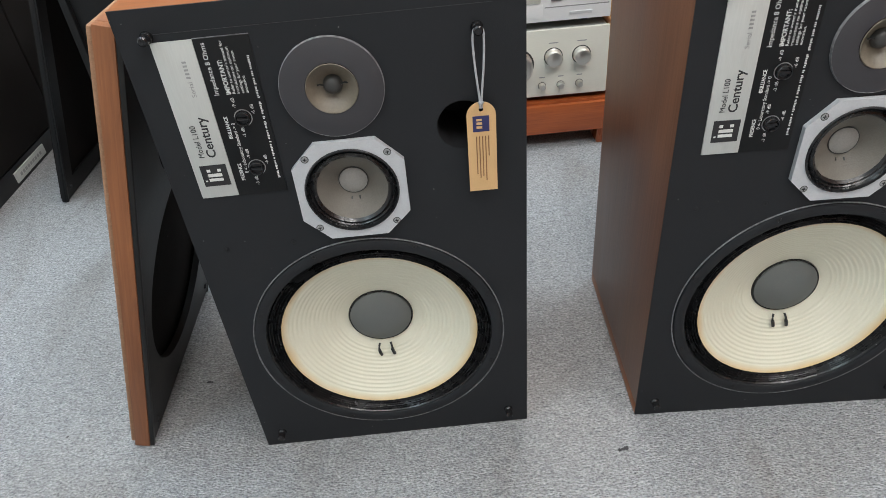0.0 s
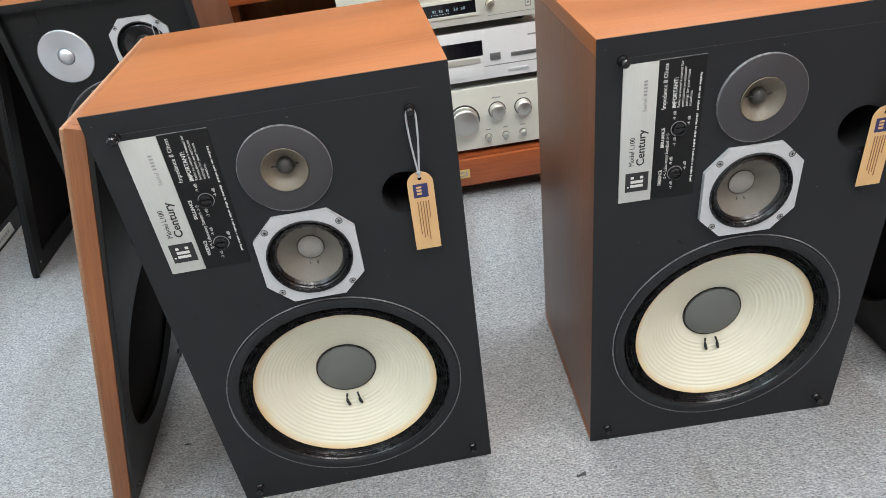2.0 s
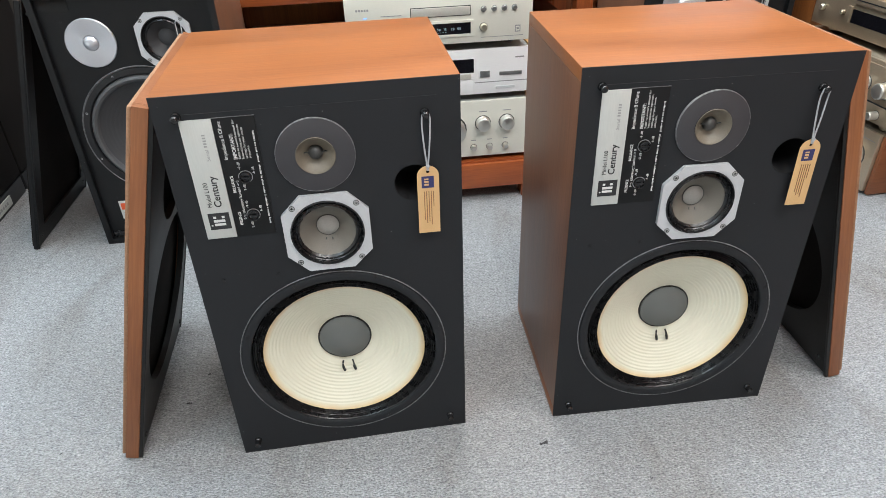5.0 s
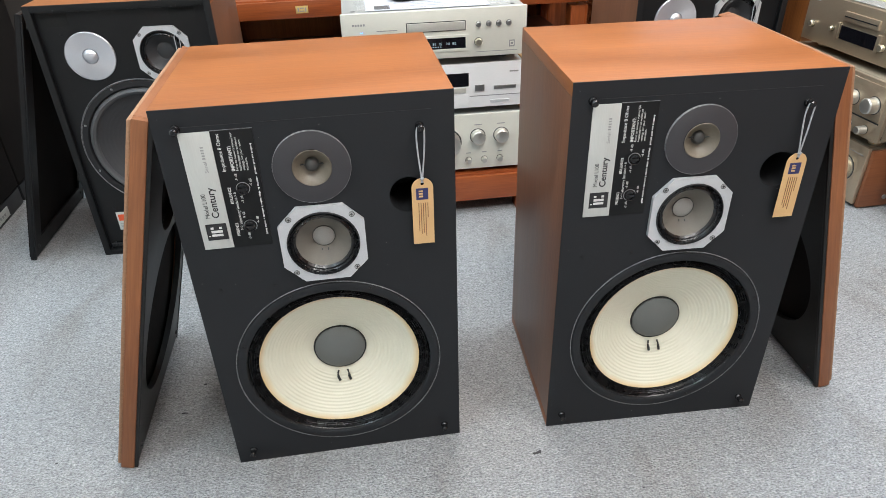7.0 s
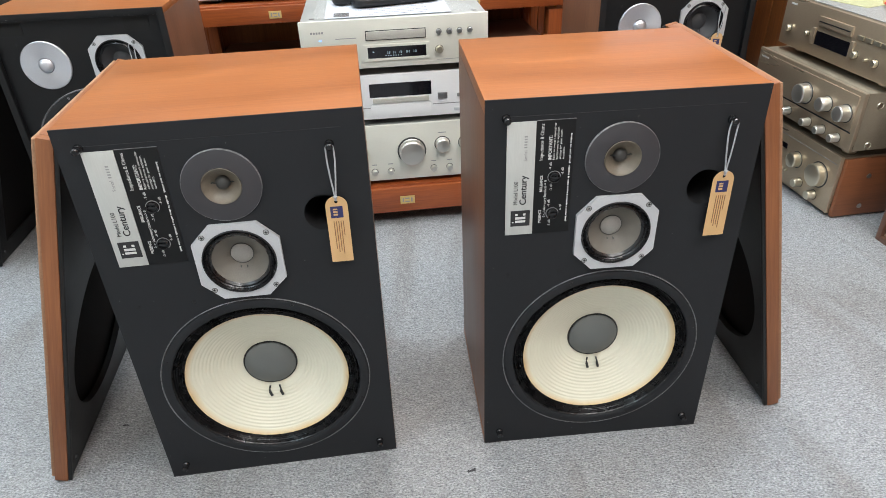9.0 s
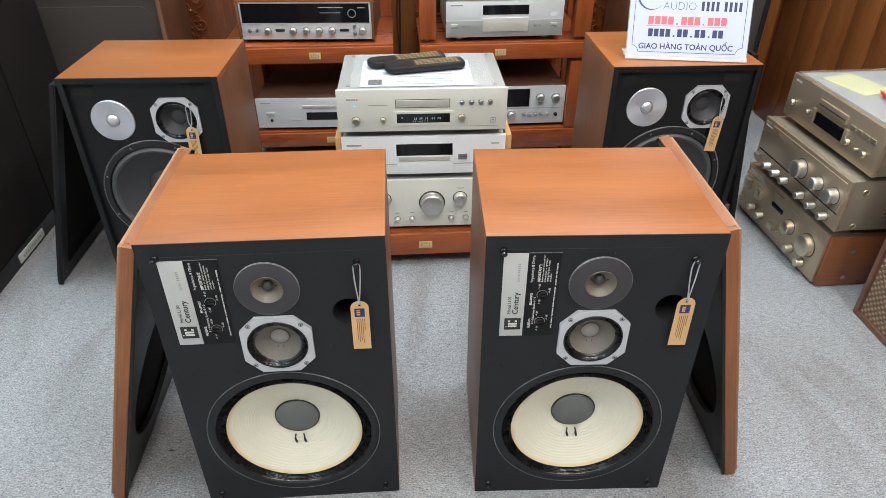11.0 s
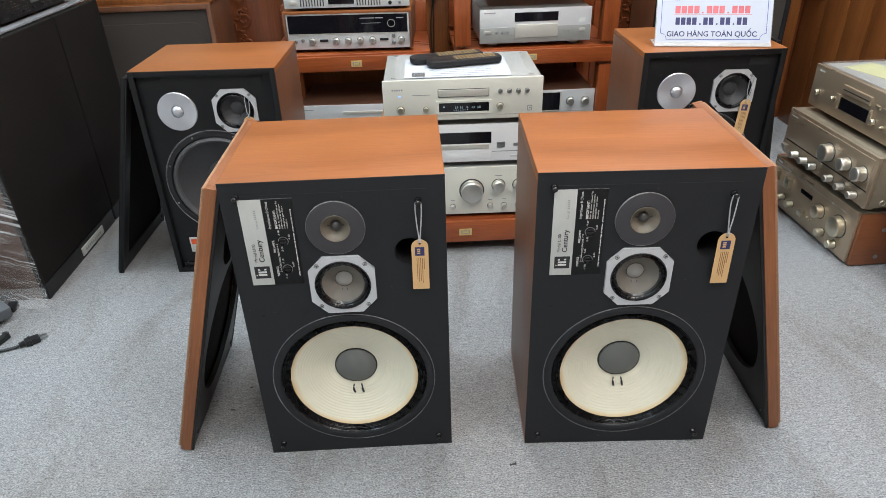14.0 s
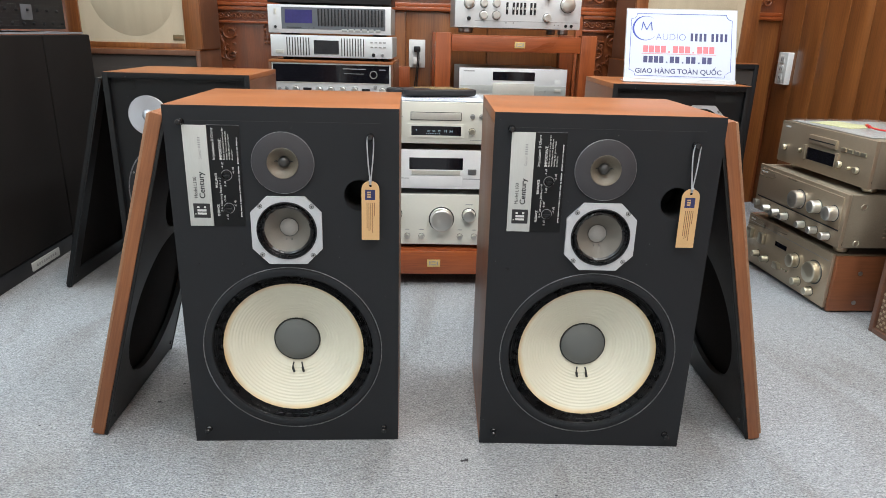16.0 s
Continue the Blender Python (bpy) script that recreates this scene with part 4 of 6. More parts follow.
# ---- the darker pair of loudspeakers behind ----
def rear_loudspeaker(m):
    w, d, h = 0.373, 0.300, 0.593
    t = thing("loudspeaker", m, "walnut loudspeaker with dark woofer and silver tweeter disc on carpet", "loudspeaker", "pair of dark-cone loudspeakers")
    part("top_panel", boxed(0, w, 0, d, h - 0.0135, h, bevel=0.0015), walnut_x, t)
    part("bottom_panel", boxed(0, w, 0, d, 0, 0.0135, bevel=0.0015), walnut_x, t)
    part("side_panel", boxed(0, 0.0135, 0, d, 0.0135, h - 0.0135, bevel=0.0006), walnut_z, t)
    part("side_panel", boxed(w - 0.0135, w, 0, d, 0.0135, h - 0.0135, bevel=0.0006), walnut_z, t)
    part("back_panel", boxed(0.019, w - 0.019, d - 0.02, d - 0.004, 0.019, h - 0.019), black_board, t)
    for a, b, c, e in ((0.0006, 0.0145, 0.0006, h - 0.0006), (w - 0.0145, w - 0.0006, 0.0006, h - 0.0006), (0.0145, w - 0.0145, 0.0006, 0.0145), (0.0145, w - 0.0145, h - 0.0145, h - 0.0006)):
        part("front_lip", boxed(a, b, -0.003, 0.0095, c, e, bevel=0.001), deep_black, t)
    wx, wz = 0.180, 0.278
    yb = 0.010
    part("baffle", plate([(0.0140, 0.0140), (w - 0.0140, 0.0140), (w - 0.0140, h - 0.0140), (0.0140, h - 0.0140)], [circle(wx, wz, 0.132, 64), circle(0.254, 0.483, 0.048), circle(0.102, 0.484, 0.02)], yb, yb + 0.018), deep_black, t, "black recessed front board")
    wf = part("woofer", turned([(0.1500, 0.001), (0.1490, -0.004), (0.1370, -0.005), (0.1345, -0.002), (0.1330, 0.003)], wx, yb, wz, 72), black_plastic, t, "dark grey woofer in a black basket ring")
    part("trim_ring", turned([(0.1532, 0.0004), (0.1530, -0.0020), (0.1522, -0.0030), (0.1496, -0.0010)], wx, yb, wz, 72), edge_grey, wf)
    part("surround", turned([(0.1335, 0.0), (0.1310, -0.005), (0.1260, -0.008), (0.1210, -0.005), (0.1180, 0.002)], wx, yb, wz, 72), dark_rubber, wf, "rolled grey rubber surround")
    prof = [(0.1185 - 0.0665 * i / 40, 0.002 + 0.036 * (i / 40) ** 0.9 + (0.00012 * math.sin(i * 1.3) if 3 < i < 36 else 0)) for i in range(41)]
    part("cone", turned(prof, wx, yb, wz, 72), dark_cone, wf)
    part("dust_cap", turned([(0.0530, 0.0380), (0.0500, 0.0330), (0.0380, 0.0250), (0.0200, 0.0205), (0, 0.0192)], wx, yb, wz, 48), dark_cone, wf)
    for i in range(8):
        a = math.pi / 8 + i * math.pi / 4
        screw(wx + 0.1435 * math.cos(a), yb - 0.0045, wz + 0.1435 * math.sin(a), 0.0036, wf, "bolt", steel)
    mid_driver(t, 0.254, 0.483, yb, dark_cone, dark_cone, cap=0.018, label="pale aluminium eight-sided plate with a dark cone")
    tw = part("tweeter", turned([(0.0515, 0.0), (0.0515, -0.0030), (0.0500, -0.0042), (0.0300, -0.0036), (0.0165, -0.0026), (0.0155, 0.0)], 0.102, yb, 0.484, 64), alu_disc, t, "spun aluminium tweeter disc")
    part("dome", turned([(0.0160, 0.000), (0.0150, -0.0050), (0.0110, -0.0090), (0.0060, -0.0110), (0, -0.0115)], 0.102, yb, 0.484, 32), alu_disc, tw, "shiny domed tweeter cap")
    for a, b in ((0.026, 0.078), (0.283, 0.335)):
        part("pad", boxed(a, b, yb - 0.0012, yb, 0.548, 0.573), hole_black, t)
    bd = part("badge", boxed(0.050, 0.132, yb - 0.0016, yb, 0.062, 0.110, bevel=0.0006), silver_label, t, "silver badge with an orange mark")
    bars("badge_mark", [(0.054, 0.073, 0.087, 0.104)], yb - 0.0019, ink_orange, bd)
    bars("badge_print", [(0.078, 0.120, 0.094, 0.098), (0.078, 0.112, 0.088, 0.090)], yb - 0.0019, ink_grey, bd)
    bars("badge_small_print", [(0.055, 0.126, 0.070 + 0.004 * i, 0.0712 + 0.004 * i) for i in range(3)], yb - 0.0019, ink_grey, bd)
    part("foot_rail", boxed(0.020, w - 0.020, yb - 0.006, yb, 0.0150, 0.0300, bevel=0.001), black_gloss, t)
    part("vent_slot", boxed(0.085, 0.150, yb - 0.0010, yb + 0.0004, 0.038, 0.052), hole_black, t)
    for x, z in ((0.055, 0.53), (0.12, 0.43), (0.05, 0.12), (0.33, 0.05)):
        screw(x, yb, z, 0.004, t, "screw", black_plastic)
    return t


FL, FR = pose(-0.4038, 0.7317, 0, 0, 0, -1.7), pose(0.915, 0.7253, 0, 0, 0, -1.0)
rear = rear_loudspeaker(FL)
copy_thing(rear, FR)
swing_tag(FL @ pose(0.290, 0.006, 0.519), 0.050, 2)
swing_tag(FR @ pose(0.295, 0.006, 0.519), 0.058, 3)
g2 = grille(pose(-0.570, 0.736, 0, 0, 0, -1.8) @ pose(0, 0, 0, 0, 15.7, 0), deep_black, deep_black, black_cloth, "removed black speaker grille leaning on the rear speaker", "black grilles", False, 0.5)
copy_thing(g2, FR @ pose(0.373 + 0.080, 0.415, 0, 0, 0, 180) @ pose(0, 0, 0, 0, 7.2, 0))


# ---- racks ----
def brass_plate(parent, x, y, z):
    b = part("brass_plate", boxed(x - 0.019, x + 0.019, y - 0.002, y, z - 0.011, z + 0.011, bevel=0.0008), brass, parent, "small brass maker's plate")
    bars("plate_mark", [(x - 0.013, x - 0.009, z - 0.006, z + 0.006), (x - 0.006, x + 0.006, z - 0.006, z - 0.003), (x - 0.006, x + 0.006, z + 0.003, z + 0.006), (x + 0.009, x + 0.013, z - 0.006, z + 0.006)], y - 0.0022, ink_grey, b)


def rack(x, y, w, d, tiers, posts, label, plates):
    """A stacking wooden equipment rack. tiers: (bottom, top) of each shelf's apron; posts: (z0, z1, front too)."""
    t = thing("hifi_rack", pose(x, y, 0), label, "rack", "wooden hi-fi racks")
    for k, ((z0, z1), px) in enumerate(zip(tiers, plates)):
        if k == 2:
            ap = part("shelf", boxed(0.0565, w - 0.0565, 0.004, d, z1 - 0.020, z1, bevel=0.002), rosewood, t)
            part("front_apron", boxed(0.0565, w - 0.0565, 0.003, 0.024, z0, z1 - 0.006, bevel=0.003), rosewood, ap)
            brass_plate(ap, px, 0.003, (z0 + z1) / 2 - 0.003)
            continue
        ap = part("shelf", boxed(0.0, w, 0.004, d, z1 - 0.020, z1, bevel=0.002), rosewood, t)
        part("front_apron", boxed(0.0, w, -0.006, 0.020, z0, z1 - 0.006, bevel=0.003), rosewood, ap)
        part("back_apron", boxed(0.0, w, d - 0.020, d + 0.004, z0, z1 - 0.002, bevel=0.003), rosewood, ap)
        if px:
            brass_plate(ap, px, -0.006, (z0 + z1) / 2 - 0.003)
    for z0, z1, front in posts:
        for px in (0.0, w - 0.056):
            for py, use in ((0.0, front), (d - 0.056, True)):
                if use:
                    part("post", boxed(px, px + 0.056, py, py + 0.056, z0, z1, bevel=0.003), rosewood_z, t)
                    part("spike", turned([(0, 0), (0.004, 0.002), (0.009, 0.009), (0.009, 0.012), (0, 0.012)], 0, 0, 0, 14), brass, t).matrix_local = pose(px + 0.028, py + 0.028, z1 if z1 < 0.5 else z0 - 0.012, 90)
    return t


rack(-0.185, 1.385, 0.565, 0.40, [(0.105, 0.160), (0.405, 0.462)], [(0, 0.105, True), (0.160, 0.393, True), (0.462, 0.574, False)], "reddish wooden hi-fi rack holding receiver and disc player", (0.335, 0.305))
rack(0.468, 1.385, 0.575, 0.40, [(0.075, 0.150), (0.405, 0.462), (0.648, 0.704)], [(0, 0.075, True), (0.150, 0.393, True), (0.474, 0.710, True)], "tall reddish wooden hi-fi rack with three shelves", (0, 0.272, 0.30))
rack(0.190, 0.770, 0.52, 0.40, [(0.038, 0.112)], [(0, 0.038, True)], "low reddish wooden stand under stacked silver components", (0.262,))


# ---- hi-fi components ----
def foot(parent, x, y, z, r, h, material):
    bm = turned([(0, 0), (r * 0.85, 0), (r, h * 0.2), (r, h * 0.9), (0, h)], 0, 0, 0, 20)
    bmesh.ops.transform(bm, matrix=pose(x, y, z, 90), verts=bm.verts)
    return part("foot", bm, material, parent)


def knob(parent, x, z, r, y, long=0.016, material=None, name="knob"):
    k = part(name, turned([(0, -long), (r * 0.82, -long), (r * 0.94, -long + 0.0012), (r, -long + 0.003), (r, -0.004), (r * 1.05, -0.003), (r * 1.05, 0.0005)], x, y, z, 32), material or knob_metal, parent)
    # Dark ring drawn for both the collar and the shadow round the knob.
    if r > 0.005:
        part("knob_shade_collar", turned([(r * 1.16, 0.0002), (r * 1.16, -0.0008), (r * 1.0, -0.0010)], x, y, z, 28), dome_dark, k)
    return k


def lever_knob(parent, x, z, w, h, y, material):
    return part("lever", boxed(x - w / 2, x + w / 2, y - 0.014, y + 0.0005, z - h / 2, z + h / 2, bevel=0.0025), material, parent)


def component(name, m, w, h, d, label, category, face, lid, feet=0.012, lid_name="case", foot_material=None, group=""):
    """A box of hi-fi with a thick front plate facing -y; origin at its front, bottom left."""
    t = thing(name, m, label, category, group)
    part(lid_name, boxed(0.004, w - 0.004, 0.010, d, feet, h - 0.001, bevel=0.002), lid, t)
    part("front_plate", boxed(0, w, 0, 0.010, feet, h, bevel=0.0018), face, t)
    for x in (0.05, w - 0.05):
        for y in (0.045, d - 0.05):
            foot(t, x, y, 0, 0.018, feet + 0.001, foot_material or black_plastic)
    return t


def slot(parent, name, x0, x1, z0, z1, material, proud=0.002, bevel=0.0008, label=""):
    return part(name, boxed(x0, x1, -proud, 0.001, z0, z1, bevel=bevel), material, parent, label)


def figures(parent, x0, x1, z, h, n, y, material):
    s = (x1 - x0) / n
    spans = []
    for i in range(n):
        if i % 3 == 2:
            continue
        a, b, f = x0 + i * s, x0 + i * s + s * 0.55, 0.0006
        segments = [(a, a + f, z + h / 2, z + h), (b - f, b, z + h / 2, z + h), (a, a + f, z, z + h / 2), (b - f, b, z, z + h / 2), (a, b, z + h - f, z + h), (a, b, z + h / 2 - f / 2, z + h / 2 + f / 2), (a, b, z, z + f)]
        lit = ((0, 1, 2, 3, 4, 6), (1, 4, 5, 2, 6), (1, 3), (0, 4, 5, 3, 6))[i % 4]
        spans += [segments[k] for k in lit]
    bars("display_figures", spans, y, material, parent)


# stack on the low stand
w = 0.434
cd = component("disc_player", pose(0.233, 0.782, 0.405, 0, 0, -1.0), w, 0.124, 0.29, "champagne-silver disc player with lit display on top of stack", "disc player", champagne, silver_lid)
z = lambda v, lo=0.012, hi=0.124: hi - v * (hi - lo)
slot(cd, "tray_gap", 0.342 * w, 0.663 * w, z(0.435), z(0.235), hole_black, 0.0006, 0)
slot(cd, "tray", 0.346 * w, 0.659 * w, z(0.418), z(0.25), tray_pale, 0.0035)
part("display_frame", plate([(0.33 * w, z(0.85)), (0.68 * w, z(0.85)), (0.68 * w, z(0.52)), (0.33 * w, z(0.52))], [[(0.348 * w, z(0.80)), (0.662 * w, z(0.80)), (0.662 * w, z(0.57)), (0.348 * w, z(0.57))]], -0.003, 0.001), champagne, cd)
ds = slot(cd, "display", 0.348 * w, 0.662 * w, z(0.80), z(0.57), black_glass, 0.0012, 0.0)
figures(ds, 0.450 * w, 0.535 * w, z(0.715), 0.0050, 8, -0.0015, display_glow)
figures(ds, 0.555 * w, 0.625 * w, z(0.715), 0.0050, 6, -0.0015, display_glow)
bars("display_figures", [(0.375 * w, 0.383 * w, z(0.68), z(0.66))] + [(0.44 * w + 0.006 * i, 0.44 * w + 0.006 * i + 0.003, z(0.76), z(0.75)) for i in range(7)], -0.0015, display_glow, ds)
for u in (0.733, 0.79, 0.845, 0.90):
    knob(cd, u * w, z(0.33), 0.0058, 0, 0.006, steel, "button")
for u, v, r in ((0.107, 0.72, 0.0095), (0.267, 0.72, 0.0070), (0.733, 0.69, 0.0085)):
    knob(cd, u * w, z(v), r, 0, 0.009, knob_gold, "button")
bars("maker_mark", [(0.058 * w + 0.0062 * i, 0.058 * w + 0.0062 * i + 0.0042, z(0.245), z(0.205)) for i in range(5)], -0.0003, ink_grey, cd)
bars("model_mark", [(0.185 * w, 0.295 * w, z(0.37), z(0.355)), (0.72 * w, 0.95 * w, z(0.905), z(0.895))], -0.0003, ink_grey, cd)
bars("format_mark", [(0.905 * w, 0.935 * w, z(0.83), z(0.81)), (0.905 * w, 0.909 * w, z(0.81), z(0.70)), (0.931 * w, 0.935 * w, z(0.81), z(0.70)), (0.905 * w, 0.935 * w, z(0.71), z(0.69)), (0.914 * w, 0.926 * w, z(0.78), z(0.74))], -0.0003, ink_grey, cd)
slot(cd, "pilot_lamp", 0.098 * w, 0.112 * w, z(0.39), z(0.37), led_blue, 0.0006, 0)
for x, yy in ((0.03, 0.27), (0.405, 0.27), (0.03, 0.03), (0.405, 0.03)):
    bm = turned([(0, -0.002), (0.005, -0.0015), (0.0055, 0.0)], 0, 0, 0, 14)
    bmesh.ops.transform(bm, matrix=pose(x, yy, 0.1235, -90), verts=bm.verts)
    part("lid_screw", bm, steel, cd)

d2 = component("disc_player", pose(0.236, 0.790, 0.276, 0, 0, -1.0), w, 0.122, 0.29, "silver disc player with pale wood cheeks in the stack", "disc player", face_cool, silver_lid)
z = lambda v, lo=0.012, hi=0.122: hi - v * (hi - lo)
for a in (-0.0165, w + 0.0005):
    part("cheek", boxed(a, a + 0.016, 0.004, 0.285, 0.008, 0.120, bevel=0.003), oak, d2, "pale wooden side cheek")
slot(d2, "display", 0.33 * w, 0.675 * w, z(0.50), z(0.20), black_glass, 0.0008, 0.0)
slot(d2, "tray", 0.345 * w, 0.66 * w, z(0.64), z(0.53), tray_pale, 0.003)
slot(d2, "lower_panel", 0.335 * w, 0.67 * w, z(0.93), z(0.67), face_cool, 0.0012)
for a, b in ((0.01, 0.33), (0.68, 0.99)):
    slot(d2, "groove", a * w, b * w, z(0.745), z(0.725), ink_grey, 0.0002, 0)
slot(d2, "button", 0.71 * w, 0.765 * w, z(0.62), z(0.48), steel, 0.003)
slot(d2, "button", 0.82 * w, 0.95 * w, z(0.60), z(0.52), steel, 0.002)
slot(d2, "button", 0.80 * w, 0.91 * w, z(0.90), z(0.84), silver_face, 0.002)
bars("maker_mark", [(0.03 * w, 0.12 * w, z(0.23), z(0.19)), (0.91 * w, 0.96 * w, z(0.23), z(0.20))], -0.0003, ink_grey, d2)

am = component("amplifier", pose(0.236, 0.785, 0.112, 0, 0, -1.0), w, 0.160, 0.30, "champagne-silver amplifier with large volume knob on wooden stand", "amplifier", champagne, silver_lid)
z = lambda v, lo=0.014, hi=0.160: hi - v * (hi - lo)
for a in (-0.0165, w + 0.0005):
    part("cheek", boxed(a, a + 0.016, 0.004, 0.29, 0.010, 0.157, bevel=0.003), oak, am, "pale wooden side cheek")
vk = knob(am, 0.545 * w, z(0.49), 0.0315, 0, 0.026, knob_metal, "volume_knob")
part("collar", turned([(0.036, 0.0005), (0.036, -0.0025), (0.032, -0.003)], 0.545 * w, 0, z(0.49), 40), dome_dark, vk)
for u in (0.725, 0.865, 0.24):
    knob(am, u * w, z(0.40), 0.0175, 0, 0.020, knob_metal)
for u in (0.12, 0.215, 0.32, 0.415, 0.67, 0.765, 0.86):
    knob(am, u * w, z(0.84), 0.0075, 0, 0.013, knob_metal)
bars("knob_print", [(u * w - 0.006, u * w + 0.006, z(0.715), z(0.700)) for u in (0.12, 0.215, 0.32, 0.415, 0.67, 0.765, 0.86)] + [(u * w - 0.010, u * w + 0.010, z(0.20), z(0.185)) for u in (0.725, 0.865, 0.24)] + [(0.03 * w, 0.12 * w, z(0.14), z(0.12))], -0.0003, ink_grey, am)

# papers and remote controls on the stack
ST = pose(0.233, 0.782, 0.529, 0, 0, -1.0)
t = thing("booklet_sleeve", ST, "clear plastic sleeve with white printed sheet on the player", "papers")
bm = bmesh.new()
nx, ny = 22, 14
gr = [[bm.verts.new((0.035 + 0.365 * i / nx + 0.004 * math.sin(j), 0.012 + 0.262 * j / ny + 0.004 * math.sin(i * 1.7), 0.0028 + 0.0035 * abs(noise.noise(Vector((i * 0.45, j * 0.5, 3.3)))))) for i in range(nx + 1)] for j in range(ny + 1)]
for j in range(ny):
    for i in range(nx):
        bm.faces.new((gr[j][i], gr[j][i + 1], gr[j + 1][i + 1], gr[j + 1][i]))
part("sleeve", bm, film, t, "crinkled clear plastic")
sh = part("sheet", boxed(0.060, 0.350, 0.020, 0.218, 0.0006, 0.0018), paper, t, "white printed sheet", round_edges=False)
bm = bmesh.new()
box(bm, 0.080, 0.116, 0.028, 0.070, 0.0017, 0.0021)
for i in range(9):
    box(bm, 0.13 + 0.02 * (i % 3), 0.30, 0.034 + 0.018 * i, 0.036 + 0.018 * i, 0.0017, 0.0020)
part("print_bars", bm, dome_dark, sh, round_edges=False)


def remote_control(m):
    t = thing("remote_control", m, "black remote control with rows of gold buttons", "remote control", "remote controls")
    b = bmesh.new()
    rings = []
    for inset, hz in ((0.003, 0.0), (0.0, 0.004), (0.0, 0.013), (0.0015, 0.0158), (0.005, 0.017)):
        ring = []
        for sx, sy, a0, rc_ in ((1, 1, 0, 0.016), (-1, 1, 90, 0.026), (-1, -1, 180, 0.026), (1, -1, 270, 0.016)):
            for k in range(7):
                a = math.radians(a0 + 15 * k)
                ring.append(b.verts.new((sx * (0.108 - rc_) + (rc_ - inset) * math.cos(a), sy * (0.029 - rc_) + (rc_ - inset) * math.sin(a), hz)))
        rings.append(ring)
    for lo, hi in zip(rings, rings[1:]):
        for k in range(28):
            b.faces.new((lo[k], lo[(k + 1) % 28], hi[(k + 1) % 28], hi[k]))
    b.faces.new(rings[0][::-1])
    b.faces.new(rings[-1])
    part("shell", b, black_plastic, t)
    part("key_panel", boxed(-0.030, 0.096, -0.022, 0.022, 0.0168, 0.0178, bevel=0.0004), dome_dark, t)
    for i in range(11):
        for j in range(4):
            part("key", boxed(-0.026 + 0.0108 * i, -0.0185 + 0.0108 * i, -0.020 + 0.0105 * j, -0.014 + 0.0105 * j, 0.0177, 0.0188, bevel=0.0005), remote_key, t)
    return t


rc = remote_control(ST @ pose(0.180, 0.190, 0.0056, 0, 0, 14))
copy_thing(rc, ST @ pose(0.228, 0.140, 0.0066, 0, 0, 12))

# left rack: disc player, receiver, tuner, equalizer, black deck
p = component("disc_player", pose(-0.105, 1.400, 0.160, 0, 0, -2), 0.43, 0.118, 0.30, "slim silver disc player with dark brown lid on rack shelf", "disc player", silver_face, darkcase)
w = 0.43
slot(p, "tray", 0.37 * w, 0.75 * w, 0.084, 0.094, tray_pale, 0.003)
slot(p, "display", 0.40 * w, 0.76 * w, 0.040, 0.068, black_glass, 0.001, 0)
slot(p, "power_button", 0.08 * w, 0.145 * w, 0.060, 0.069, tray_pale, 0.003)
slot(p, "button", 0.27 * w, 0.36 * w, 0.040, 0.044, tray_pale, 0.002)
knob(p, 0.115 * w, 0.040, 0.0045, 0, 0.003, black_plastic, "socket")
bars("maker_mark", [(0.04 * w, 0.12 * w, 0.101, 0.104)], -0.0003, ink_grey, p)

w = 0.428
p = component("receiver", pose(-0.116, 1.430, 0.462, 0, 0, -3), w, 0.132, 0.32, "vintage silver and black receiver in a walnut case", "receiver", silver_face, walnut_z, 0.012, "wooden_case")
part("case_top", boxed(-0.008, w + 0.008, -0.006, 0.32, 0.1325, 0.142, bevel=0.002), walnut_x, p)
for a in (-0.0085, w + 0.0005):
    part("case_side", boxed(a, a + 0.008, -0.006, 0.32, 0.010, 0.132, bevel=0.001), walnut_z, p)
dial = slot(p, "dial_glass", 0.015 * w, 0.985 * w, 0.066, 0.127, black_glass, 0.0015, 0)
slot(p, "trim_line", 0.015 * w, 0.985 * w, 0.0625, 0.0655, tray_pale, 0.002, 0)
part("tuning_ring", turned([(0.0135, 0), (0.0135, -0.004), (0.0115, -0.004), (0.0115, 0)], 0.855 * w, -0.0015, 0.096, 32), knob_metal, dial)
bars("dial_print", [(0.60 * w, 0.72 * w, 0.113, 0.116), (0.725 * w, 0.79 * w, 0.113, 0.116), (0.90 * w, 0.955 * w, 0.112, 0.115), (0.61 * w, 0.77 * w, 0.097, 0.0985)], -0.0018, ink_grey, dial)
for u in (0.20, 0.395, 0.495, 0.595, 0.695, 0.93):
    knob(p, u * w, 0.040, 0.0105, 0, 0.016)
for u, v in ((0.06, 0.040), (0.12, 0.042), (0.868, 0.052), (0.868, 0.030)):
    knob(p, u * w, v, 0.0055, 0, 0.006, steel, "jack")
for u in (0.295, 0.79):
    slot(p, "rocker_switch", (u - 0.035) * w, (u + 0.035) * w, 0.038, 0.046, black_plastic, 0.003)

